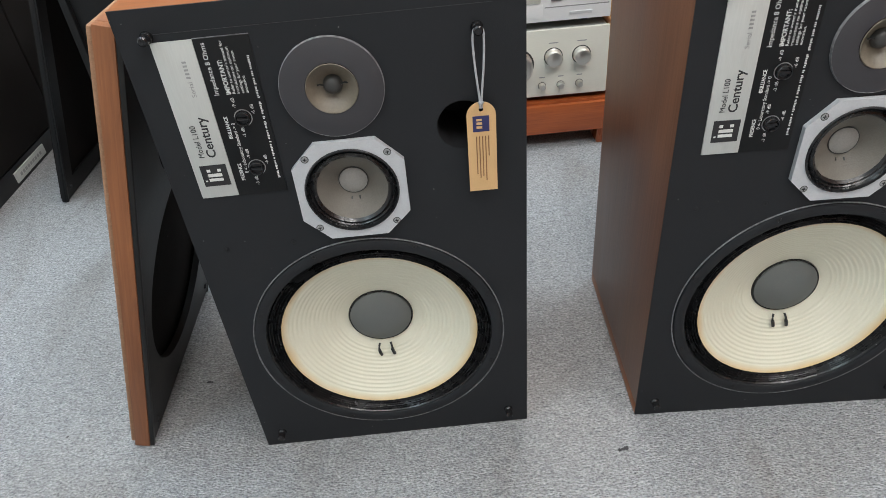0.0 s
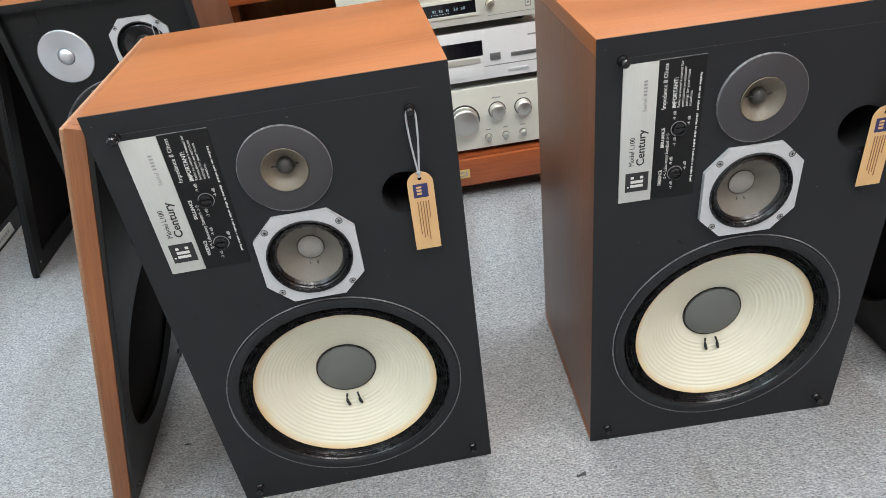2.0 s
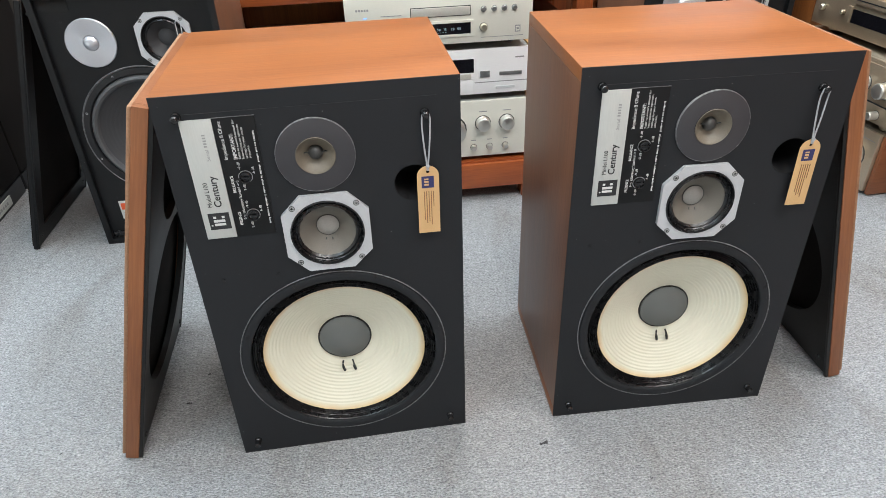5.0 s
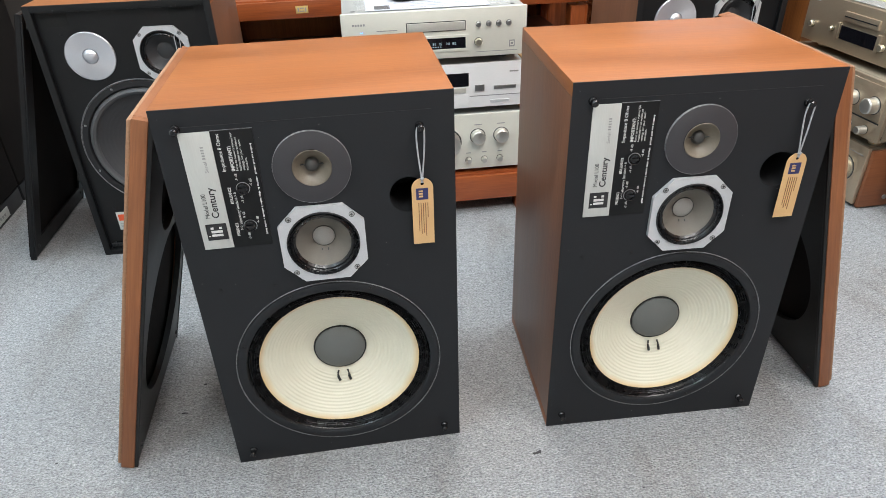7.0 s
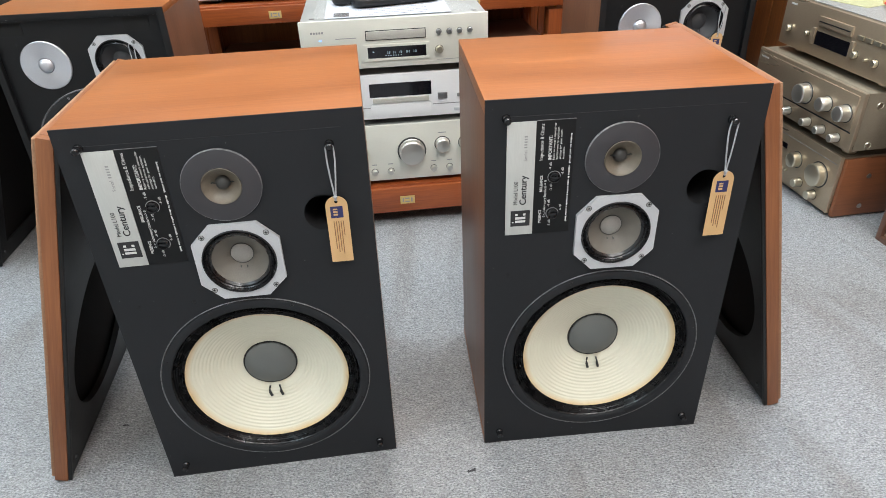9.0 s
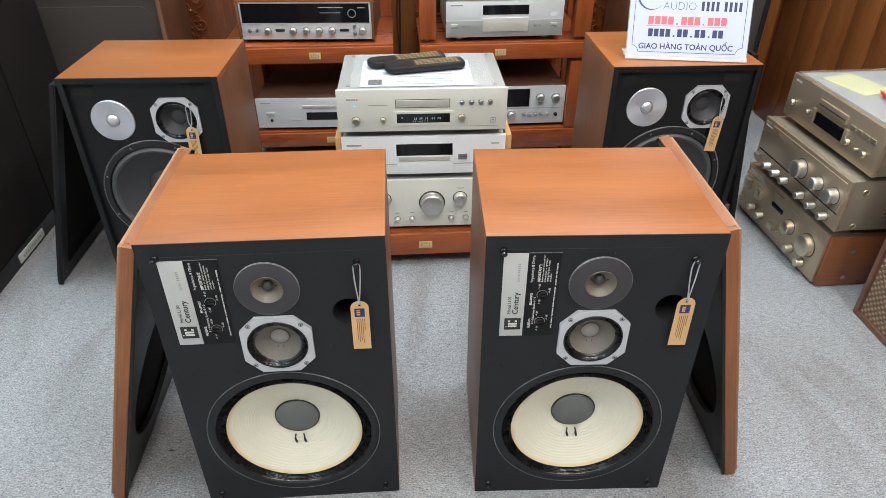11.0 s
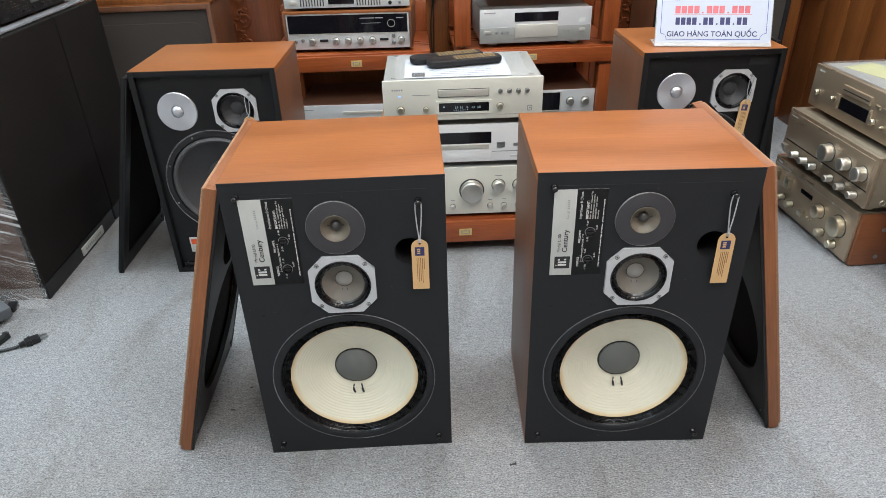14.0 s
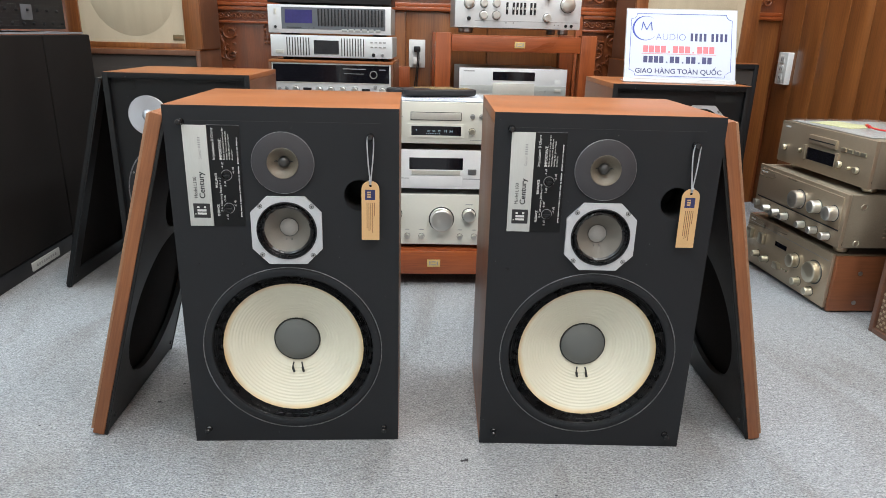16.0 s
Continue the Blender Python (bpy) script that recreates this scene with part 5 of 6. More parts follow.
w = 0.43
p = component("tuner", pose(-0.113, 1.425, 0.604, 0, 0, -3), w, 0.084, 0.28, "silver tuner with ribbed front and small display", "tuner", silver_face, silver_lid, 0.010)
for k in range(9):
    slot(p, "rib", (0.13 + 0.0225 * k) * w, (0.1385 + 0.0225 * k) * w, 0.016, 0.076, dome_dark, 0.0006, 0)
    slot(p, "rib", (0.58 + 0.0225 * k) * w, (0.5885 + 0.0225 * k) * w, 0.016, 0.076, dome_dark, 0.0006, 0)
slot(p, "display", 0.355 * w, 0.56 * w, 0.022, 0.068, black_glass, 0.0015, 0)
slot(p, "power_button", 0.04 * w, 0.105 * w, 0.022, 0.033, tray_pale, 0.003)
for i in range(4):
    for j in range(2):
        slot(p, "button", (0.82 + 0.035 * i) * w, (0.842 + 0.035 * i) * w, 0.046 + 0.016 * j, 0.051 + 0.016 * j, ink_grey, 0.002)
knob(p, 0.845 * w, 0.022, 0.0055, 0, 0.004, black_plastic, "socket")
knob(p, 0.92 * w, 0.022, 0.0045, 0, 0.004, steel, "jack")

p = component("equalizer", pose(-0.118, 1.425, 0.688, 0, 0, -3), w, 0.100, 0.26, "silver graphic equalizer with rows of sliders and blue display", "equalizer", silver_face, silver_lid, 0.006)
ins = slot(p, "inset_panel", 0.11 * w, 0.955 * w, 0.020, 0.092, grey_plastic, 0.0008, 0)
slot(p, "display", 0.14 * w, 0.36 * w, 0.040, 0.084, display_blue, 0.0016, 0, "blue display window")
for k in range(20):
    sl = slot(p, "slider_track", (0.405 + 0.0272 * k) * w, (0.416 + 0.0272 * k) * w, 0.032, 0.088, black_plastic, 0.0014, 0)
    part("slider_cap", boxed((0.417 + 0.0272 * k) * w, (0.430 + 0.0272 * k) * w, -0.003, 0, 0.034, 0.087, bevel=0.001), dark_rubber, sl)
for k in range(6):
    slot(p, "button", (0.60 + 0.055 * k) * w, (0.64 + 0.055 * k) * w, 0.014, 0.024, silver_lid, 0.002)
bars("print_bars", [(0.15 * w, 0.27 * w, 0.024, 0.027), (0.33 * w, 0.335 * w, 0.022, 0.028), (0.37 * w, 0.375 * w, 0.022, 0.028)], -0.0012, ink_black, p)
slot(p, "power_button", 0.05 * w, 0.07 * w, 0.068, 0.086, tray_pale, 0.003)
knob(p, 0.06 * w, 0.026, 0.0045, 0, 0.003, black_plastic, "socket")
p = component("cassette_deck", pose(-0.118, 1.430, 0.789, 0, 0, -3), w, 0.11, 0.26, "black cassette deck on top of the silver components", "cassette deck", black_plastic, black_plastic, 0.006)

# right rack
w = 0.445
p = component("amplifier", pose(0.535, 1.395, 0.7105, 0, 0, 0.6), w, 0.150, 0.30, "silver integrated amplifier with round knobs on rack top", "amplifier", silver_face, silver_lid, 0.018, foot_material=steel)
for u, v, r in ((0.11, 0.098, 0.017), (0.225, 0.098, 0.0125), (0.325, 0.100, 0.0125), (0.225, 0.060, 0.0135), (0.325, 0.060, 0.0135), (0.73, 0.056, 0.0130), (0.89, 0.100, 0.0235), (0.73, 0.125, 0.010)):
    knob(p, u * w, v, r, 0, 0.018)
for u in (0.41, 0.46, 0.49, 0.52, 0.55, 0.60, 0.63):
    slot(p, "switch_slot", u * w - 0.0038, u * w + 0.0038, 0.064, 0.104, black_plastic, 0.0012, 0)
    slot(p, "switch_lever", u * w - 0.0022, u * w + 0.0022, 0.080, 0.088, knob_metal, 0.007)
slot(p, "trim_line", 0.16 * w, 0.98 * w, 0.0405, 0.0420, ink_grey, 0.0004, 0)
knob(p, 0.11 * w, 0.048, 0.0060, 0, 0.010, black_plastic, "power_switch")
for u in (0.885, 0.93):
    knob(p, u * w, 0.030, 0.0050, 0, 0.003, black_plastic, "socket")
bars("print_bars", [(0.40 * w, 0.41 * w, 0.034, 0.038), (0.46 * w, 0.47 * w, 0.034, 0.038), (0.79 * w, 0.80 * w, 0.030, 0.034), (0.82 * w, 0.83 * w, 0.030, 0.034)], -0.0003, ink_grey, p)

w = 0.392
p = component("disc_player", pose(0.556, 1.392, 0.462, 0, 0, 0.6), w, 0.130, 0.30, "silver disc player with wide pale tray on rack shelf", "disc player", silver_face, silver_lid, 0.016, foot_material=steel)
slot(p, "display", 0.31 * w, 0.70 * w, 0.088, 0.118, black_glass, 0.001, 0)
slot(p, "tray", 0.31 * w, 0.70 * w, 0.034, 0.078, tray_pale, 0.005, 0.002, "wide pale disc tray")
slot(p, "lower_panel", 0.005 * w, 0.995 * w, 0.018, 0.070, silver_lid, 0.0012)
for u in (0.07, 0.92):
    slot(p, "button", (u - 0.028) * w, (u + 0.028) * w, 0.050, 0.060, tray_pale, 0.004)
for u in (0.15, 0.20, 0.25, 0.76, 0.80):
    knob(p, u * w, 0.052, 0.0025, 0, 0.003, steel, "button")
bars("maker_mark", [(0.04 * w, 0.14 * w, 0.117, 0.121)], -0.0003, ink_grey, p)
bars("format_mark", [(0.89 * w, 0.945 * w, 0.080, 0.094)], -0.0003, white_plastic, p)

w = 0.43
p = component("amplifier", pose(0.555, 1.398, 0.150, 0, 0, 0.6), w, 0.150, 0.30, "vintage silver amplifier with dark window and brown lid", "amplifier", silver_face, darkcase, 0.012)
slot(p, "window", 0.42 * w, 0.70 * w, 0.076, 0.142, black_glass, 0.001, 0)
part("window_frame", plate([(0.41 * w, 0.072), (0.71 * w, 0.072), (0.71 * w, 0.145), (0.41 * w, 0.145)], [[(0.42 * w, 0.076), (0.70 * w, 0.076), (0.70 * w, 0.142), (0.42 * w, 0.142)]], -0.002, 0.001), tray_pale, p)
for u in (0.79, 0.92):
    knob(p, u * w, 0.108, 0.0135, 0, 0.016)
for u in (0.46, 0.56):
    knob(p, u * w, 0.045, 0.0140, 0, 0.016)
for u in (0.66, 0.71, 0.76, 0.81, 0.86):
    knob(p, u * w, 0.047, 0.0062, 0, 0.010)
knob(p, 0.93 * w, 0.045, 0.0060, 0, 0.008, black_plastic, "power_switch")
slot(p, "trim_line", 0.42 * w, 0.99 * w, 0.0690, 0.0705, ink_grey, 0.0004, 0)


# ---- gold-grey stack by the board wall ----
def turned_stack(x, y, z, turn=-89.2):
    return pose(x, y, z, 0, 0, turn)


w = 0.437
p = component("amplifier", turned_stack(1.515, 1.029, 0.0, -88.8), w, 0.166, 0.33, "gold-grey amplifier with brown wooden side panels on carpet", "amplifier", bronze_face, bronze_lid, 0.010)
for a in (-0.0125, w + 0.0005):
    part("side_panel", boxed(a, a + 0.012, 0.008, 0.335, 0.004, 0.163, bevel=0.003), brownwood, p, "brown wooden side panel")
for yy, zz in ((0.08, 0.115), (0.08, 0.030)):
    bm = turned([(0, -0.002), (0.006, -0.002), (0.0065, 0.001)], 0, 0, 0, 16)
    bmesh.ops.transform(bm, matrix=pose(w + 0.0125, yy, zz, 0, 0, 90), verts=bm.verts)
    part("side_screw", bm, steel, p)
slot(p, "trim_line", 0.02 * w, 0.98 * w, 0.1425, 0.1440, ink_grey, 0.0004, 0)
for u in (0.07, 0.235):
    lever_knob(p, u * w, 0.108, 0.028, 0.034, 0, knob_gold)
for u, v, r in ((0.20, 0.052, 0.0105), (0.32, 0.050, 0.0105), (0.645, 0.095, 0.0200), (0.86, 0.093, 0.0300), (0.72, 0.042, 0.0115), (0.86, 0.035, 0.0120)):
    knob(p, u * w, v, r, 0, 0.022, knob_gold)
lever_knob(p, 0.47 * w, 0.052, 0.026, 0.020, 0, knob_gold)
lever_knob(p, 0.04 * w, 0.050, 0.012, 0.014, 0, knob_gold)
slot(p, "display", 0.39 * w, 0.53 * w, 0.106, 0.120, black_glass, 0.001, 0)
for u in (0.535, 0.575):
    knob(p, u * w, 0.050, 0.0032, 0, 0.006, knob_gold, "button")
bars("maker_mark", [(0.035 * w, 0.095 * w, 0.150, 0.155)], -0.0003, ink_white, p)

p = component("amplifier", turned_stack(1.512, 1.008, 0.167), w, 0.168, 0.36, "gold-grey amplifier with bright knobs in the stack", "amplifier", bronze_face, bronze_lid, 0.022, foot_material=knob_gold)
slot(p, "upper_panel", 0.03 * w, 0.97 * w, 0.072, 0.158, bronze_face, 0.003)
slot(p, "seam", 0.03 * w, 0.97 * w, 0.0655, 0.0690, ink_black, 0.0006, 0)
for u, r in ((0.545, 0.0250), (0.745, 0.0175), (0.905, 0.0195)):
    knob(p, u * w, 0.108, r, -0.003, 0.026, knob_metal, "volume_knob" if r > 0.02 else "knob")
for u in (0.20, 0.315, 0.425, 0.625, 0.755, 0.885):
    knob(p, u * w, 0.042, 0.0105, 0, 0.024)
lever_knob(p, 0.05 * w, 0.046, 0.022, 0.016, 0, knob_metal)
for yy in (0.05, 0.31):
    for zz in (0.035, 0.135):
        bm = turned([(0, -0.001), (0.006, -0.001), (0.0075, -0.002), (0.009, 0.001)], 0, 0, 0, 18)
        bmesh.ops.transform(bm, matrix=pose(w - 0.0035, yy, zz, 0, 0, 90), verts=bm.verts)
        part("side_bolt", bm, knob_gold, p)
for i in range(4):
    part("side_rib", boxed(w - 0.004, w - 0.001, 0.12, 0.30, 0.050 + 0.012 * i, 0.054 + 0.012 * i), bronze_face, p)
bars("maker_mark", [(0.04 * w, 0.12 * w, 0.146, 0.150)], -0.0034, ink_white, p)

w = 0.428
p = component("disc_player", turned_stack(1.548, 0.990, 0.336), w, 0.140, 0.33, "gold-grey disc player on top of the stack", "disc player", bronze_face, bronze_lid, 0.016, foot_material=knob_gold)
slot(p, "tray", 0.36 * w, 0.655 * w, 0.094, 0.118, bronze_face, 0.006, 0.0015)
slot(p, "tray_line", 0.37 * w, 0.645 * w, 0.104, 0.107, ink_black, 0.0066, 0)
slot(p, "display", 0.35 * w, 0.66 * w, 0.046, 0.080, black_glass, 0.001, 0)
for a in (0.315, 0.665):
    slot(p, "display_pillar", a * w, (a + 0.03) * w, 0.044, 0.086, bronze_face, 0.006, 0.002)
for u in (0.70, 0.765, 0.83, 0.89):
    slot(p, "button", u * w, (u + 0.048) * w, 0.094, 0.104, knob_gold, 0.004)
for u, v, r in ((0.085, 0.062, 0.0085), (0.275, 0.066, 0.0060), (0.715, 0.058, 0.0085), (0.81, 0.056, 0.0040), (0.88, 0.056, 0.0085)):
    knob(p, u * w, v, r, 0, 0.010, knob_gold, "button")
bars("maker_mark", [(0.05 * w, 0.11 * w, 0.122, 0.127)], -0.0003, ink_white, p)

SP = turned_stack(1.548, 0.990, 0.476)
t = thing("booklet_sleeve", SP, "clear plastic sleeve with yellow paper on the stacked player", "papers")
bm = bmesh.new()
gr = [[bm.verts.new((0.006 + 0.40 * i / nx, 0.006 + 0.29 * j / ny, 0.0040 + 0.005 * abs(noise.noise(Vector((i * 0.5, j * 0.45, 8.1)))))) for i in range(nx + 1)] for j in range(ny + 1)]
for j in range(ny):
    for i in range(nx):
        bm.faces.new((gr[j][i], gr[j][i + 1], gr[j + 1][i + 1], gr[j + 1][i]))
part("sleeve", bm, film, t, "crinkled clear plastic")
bm = boxed(-0.075, 0.075, -0.055, 0.055, 0.0016, 0.0026)
bmesh.ops.transform(bm, matrix=pose(0.12, 0.115, 0, 0, 0, 14), verts=bm.verts)
part("yellow_sheet", bm, paper_yellow, t, "yellow sheet of paper", round_edges=False)
part("sheet", boxed(0.02, 0.38, 0.02, 0.27, 0.0004, 0.0012), silver_lid, t, "grey sheet", round_edges=False)
t = thing("audio_plug", SP @ pose(0.215, 0.12, 0.0125, 0, 0, -25), "red audio cable plug lying on plastic", "plug")
bm = bmesh.new()
tube(bm, [(0, 0, 0), (0.03, 0.0, 0.0)], 0.0045, 12)
tube(bm, smooth_path([(0.03, 0, 0), (0.07, 0.01, -0.001), (0.12, 0.05, -0.001)], 6), 0.0024, 8)
part("sleeve", bm, red_plastic, t)
bm = bmesh.new()
tube(bm, [(-0.016, 0, 0), (0, 0, 0)], 0.0040, 12)
part("tip", bm, brass, t)

# wicker-fronted speaker at the edge
t = thing("loudspeaker", pose(1.588, 0.470, 0, 0, 0, -90), "low dark wooden speaker with woven brown front on carpet", "loudspeaker")
part("cabinet", boxed(0, 0.36, 0.004, 0.30, 0, 0.56, bevel=0.003), brownwood, t)
for a, b, c, e in ((0, 0.014, 0, 0.56), (0.346, 0.36, 0, 0.56), (0.014, 0.346, 0, 0.014), (0.014, 0.346, 0.546, 0.56)):
    part("front_lip", boxed(a, b, -0.012, 0.004, c, e, bevel=0.002), darkcase, t)
part("cloth_back", boxed(0.014, 0.346, -0.002, 0.003, 0.014, 0.546), weave_brown, t)
for k, mtl in ((0, weave_pale), (1, weave_brown)):
    bm = bmesh.new()
    for i in range(37):
        for j in range(59):
            if (i + j) % 2 == k:
                box(bm, 0.016 + 0.0089 * i, 0.0235 + 0.0089 * i, -0.0042, -0.002, 0.016 + 0.0089 * j + 0.001 * k, 0.0215 + 0.0089 * j)
    tagged(part("weave", bm, mtl, t, round_edges=False), kind="stuff")


# ---- tall black speakers along the side ----
def black_speaker(y0, y1, plated, m=None):
    t = thing("floor_speaker", pose(-0.722, y0, 0), "tall speaker with black cloth front standing on carpet", "floor speaker", "tall black speakers")
    d, h = y1 - y0, 0.672
    part("cabinet", boxed(-0.43, -0.022, 0.004, d - 0.004, 0.0, h - 0.012, bevel=0.003), brown_card, t, "dark brown cabinet")
    part("grille_cloth", boxed(-0.024, 0.0, 0.002, d - 0.002, 0.052, h, bevel=0.006), black_cloth, t, "black cloth front")
    part("plinth", boxed(-0.024, -0.003, 0.004, d - 0.004, 0.0, 0.049, bevel=0.003), black_plastic, t)
    if plated:
        pl = part("name_plate", boxed(-0.004, 0.0005, 0.225, 0.380, 0.010, 0.036, bevel=0.001), silver_label, t, "long silver name plate")
        bm = bmesh.new()
        for i in range(9):
            box(bm, 0.0004, 0.0009, 0.245 + 0.013 * i, 0.254 + 0.013 * i, 0.019, 0.027)
        part("print_bars", bm, ink_grey, pl, round_edges=False)
    return t


black_speaker(0.612, 1.092, True)
black_speaker(1.096, 1.400, False)
t = thing("stretch_film", pose(-0.722, 0.612, 0), "shiny clear stretch film wrapped round the speaker's side", "plastic film")
bm = bmesh.new()
nx, nz = 60, 90
rnd = random.Random(5)
gr = []
for j in range(nz + 1):
    row = []
    for i in range(nx + 1):
        u, v = i / nx, j / nz
        q = Vector((u * 2.2 + v * 1.3, v * 9 - u * 5.0, 1.7))
        rd = abs(noise.noise(q)) * 0.010 + abs(noise.noise(q * 2.7)) * 0.006 + abs(noise.noise(q * 6.1)) * 0.004
        row.append(bm.verts.new((-0.44 + 0.436 * u, -0.004 - rd * min(1, 8 * (1 - u) + 0.15), 0.002 + 0.655 * v)))
    gr.append(row)
for j in range(nz):
    for i in range(nx):
        bm.faces.new((gr[j][i], gr[j][i + 1], gr[j + 1][i + 1], gr[j + 1][i]))
part("film", bm, wrap, t)
bm = bmesh.new()
gr = []
for j in range(7):
    row = []
    for i in range(41):
        u, v = i / 40, j / 6
        q = Vector((u * 9.0, v * 2.0, 4.4))
        row.append(bm.verts.new((-0.44 + 0.445 * u, -0.013 - 0.030 * v * v - 0.006 * abs(noise.noise(q)), 0.046 * (1 - v) + 0.003 + 0.004 * abs(noise.noise(q * 1.9)))))
    gr.append(row)
for lo, hi in zip(gr, gr[1:]):
    for i in range(40):
        bm.faces.new((lo[i], lo[i + 1], hi[i + 1], hi[i]))
part("loose_hem", bm, film, t, "loose crumpled hem of film on the carpet")

t = thing("foam_sheet", pose(0, 0, 0.6725), "thin grey foam sheet lying on the black speakers", "foam sheet")
bm = bmesh.new()
nx, ny = 16, 40
gr = [[bm.verts.new((-1.15 + (0.408 + 0.004 * noise.noise(Vector((j * 0.6, 0.3, 2)))) * i / nx, 0.625 + 0.775 * j / ny, 0.0015 + 0.0014 * abs(noise.noise(Vector((i * 0.6, j * 0.5, 0)))))) for i in range(nx + 1)] for j in range(ny + 1)]
for j in range(ny):
    for i in range(nx):
        bm.faces.new((gr[j][i], gr[j][i + 1], gr[j + 1][i + 1], gr[j + 1][i]))
ret = bmesh.ops.extrude_face_region(bm, geom=list(bm.faces))
bmesh.ops.translate(bm, vec=(0, 0, 0.0045), verts=[v for v in ret["geom"] if isinstance(v, bmesh.types.BMVert)])
bmesh.ops.recalc_face_normals(bm, faces=bm.faces)
part("sheet", bm, foam_sheet, t)


def rack_amplifier(m, seed):
    """A black mixing amplifier whose front is crowded with tiny printed marks."""
    w, h, d = 0.425, 0.096, 0.28
    t = thing("mixing_amplifier", m, "black mixing amplifier with crowded white print on speaker top", "amplifier", "black mixing amplifiers")
    part("case", boxed(0, w, 0.006, d, 0.004, h, bevel=0.003), black_plastic, t)
    part("front_plate", boxed(0, w, 0, 0.006, 0.004, h, bevel=0.002), black_board, t)
    slot(t, "meter_window", 0.40 * w, 0.54 * w, 0.030, 0.074, grey_plastic, 0.002)
    slot(t, "white_strip", 0.03 * w, 0.26 * w, 0.083, 0.087, ink_white, 0.0006, 0)
    rn = random.Random(seed)
    spans = []
    for i in range(30):
        for j in range(9):
            if rn.random() < 0.62 and not 0.38 < (i + 0.5) / 30 < 0.56:
                x, z = 0.018 + i * (w - 0.036) / 30, 0.012 + 0.0075 * j
                spans.append((x, x + rn.uniform(0.002, 0.006), z, z + 0.0011))
    bars("print_bars", spans, -0.0003, ink_grey, t)
    for i in range(14):
        knob(t, 0.03 + i * 0.0285, 0.020 if i % 2 else 0.058, 0.0042, 0, 0.008, black_plastic, "control")
    for yy in (0.04, 0.2):
        bm = turned([(0, -0.0015), (0.0055, -0.001), (0.006, 0.001)], 0, 0, 0, 14)
        bmesh.ops.transform(bm, matrix=pose(0.0, yy, 0.03 + 0.2 * (yy - 0.04), 0, 0, -90), verts=bm.verts)
        part("side_screw", bm, steel, t)
    return t


ra = rack_amplifier(pose(-0.765, 0.905, 0.684, 0, 0, 90), 3)
copy_thing(ra, pose(-0.775, 0.885, 0.780, 0, 0, 90))
copy_thing(ra, pose(-0.770, 0.895, 0.876, 0, 0, 90))


def microphone(m):
    t = thing("microphone", m, "black wireless microphone barrel in a loose pile", "microphone", "piled microphones")
    bm = bmesh.new()
    lathe(bm, [(0, 0), (0.0135, 0.0), (0.0160, 0.002), (0.0165, 0.012), (0.0150, 0.020), (0.0140, 0.10), (0.0150, 0.16), (0, 0.165)], 0, 0, 0, 20)
    part("barrel", bm, mic_black, t)
    part("end_ring", turned([(0.0105, -0.0002), (0.0105, -0.0014), (0.0070, -0.0014), (0.0070, -0.0002)], 0, 0, 0, 20), dome_dark, t)
    part("end_mark", boxed(-0.0085, 0.0085, -0.0011, 0.0005, -0.0016, 0.0016, bevel=0.0003), ink_white, t, "white printed mark on the end")
    return t


mic = microphone(pose(-0.785, 0.690, 0.7005, 0, 0, 118))
rnd = random.Random(11)
for k, (yy, zz) in enumerate(((0.676, 0.7005), (0.712, 0.7005), (0.750, 0.7005), (0.790, 0.7005), (0.660, 0.729), (0.697, 0.729), (0.735, 0.729), (0.772, 0.729), (0.680, 0.757), (0.718, 0.757), (0.755, 0.757), (0.700, 0.785), (0.738, 0.785))):
    copy_thing(mic, pose(-0.785 + rnd.uniform(-0.02, 0.03), yy + 0.05, zz, rnd.uniform(-3, 3), rnd.uniform(0, 360), 100 + rnd.uniform(-16, 18)))

# cords and power supplies on the carpet
t = thing("coiled_cable", pose(0, 0, 0), "coiled black power cord with two-pin plug on carpet", "power cord")
rnd = random.Random(31)
a, b = Vector((-0.826, 0.258, 0)), Vector((-0.757, 0.440, 0))
along = (b - a).normalized()
across = Vector((-along.y, along.x, 0))
for k in range(16):
    o, zz = 0.0042 * (k % 6 - 2.5), 0.0035 + 0.0052 * (k // 6)
    e0, e1 = rnd.uniform(-0.006, 0.004), rnd.uniform(-0.004, 0.006)
    pts = [a + along * e0 + across * o * 1.25 + Vector((0, 0, zz)), a.lerp(b, 0.25) + across * o * 1.35 + Vector((0, 0, zz)),
           a.lerp(b, 0.55) + across * o * 0.62 + Vector((0, 0, zz + 0.003)), a.lerp(b, 0.8) + across * o * 1.0 + Vector((0, 0, zz)), b + along * e1 + across * o * 0.9 + Vector((0, 0, zz))]
    part("strand", tube(bmesh.new(), smooth_path(pts, 6), 0.0023, 7), black_rubber, t)
for k in range(3):
    zz = 0.0035 + 0.0052 * k
    for c, way, wide in ((b, 1, 0.0088), (a, -1, 0.0118)):
        for f in (1.0, 0.55):
            pts = [c + across * wide * f * math.cos(q) + along * way * wide * f * 0.9 * math.sin(q) + Vector((0, 0, zz)) for q in [math.pi * i / 8 for i in range(9)]]
            part("bend", tube(bmesh.new(), pts, 0.0023, 7), black_rubber, t)
bm = bmesh.new()
tube(bm, smooth_path([(-0.80, 0.335, 0.020), (-0.782, 0.352, 0.022), (-0.774, 0.350, 0.012)], 5), 0.003, 6)
part("tie", bm, black_plastic, t)
bm = bmesh.new()
tube(bm, smooth_path([(-0.800, 0.330, 0.010), (-0.765, 0.370, 0.008), (-0.728, 0.385, 0.0045), (-0.700, 0.398, 0.006)], 8), 0.0036, 8)
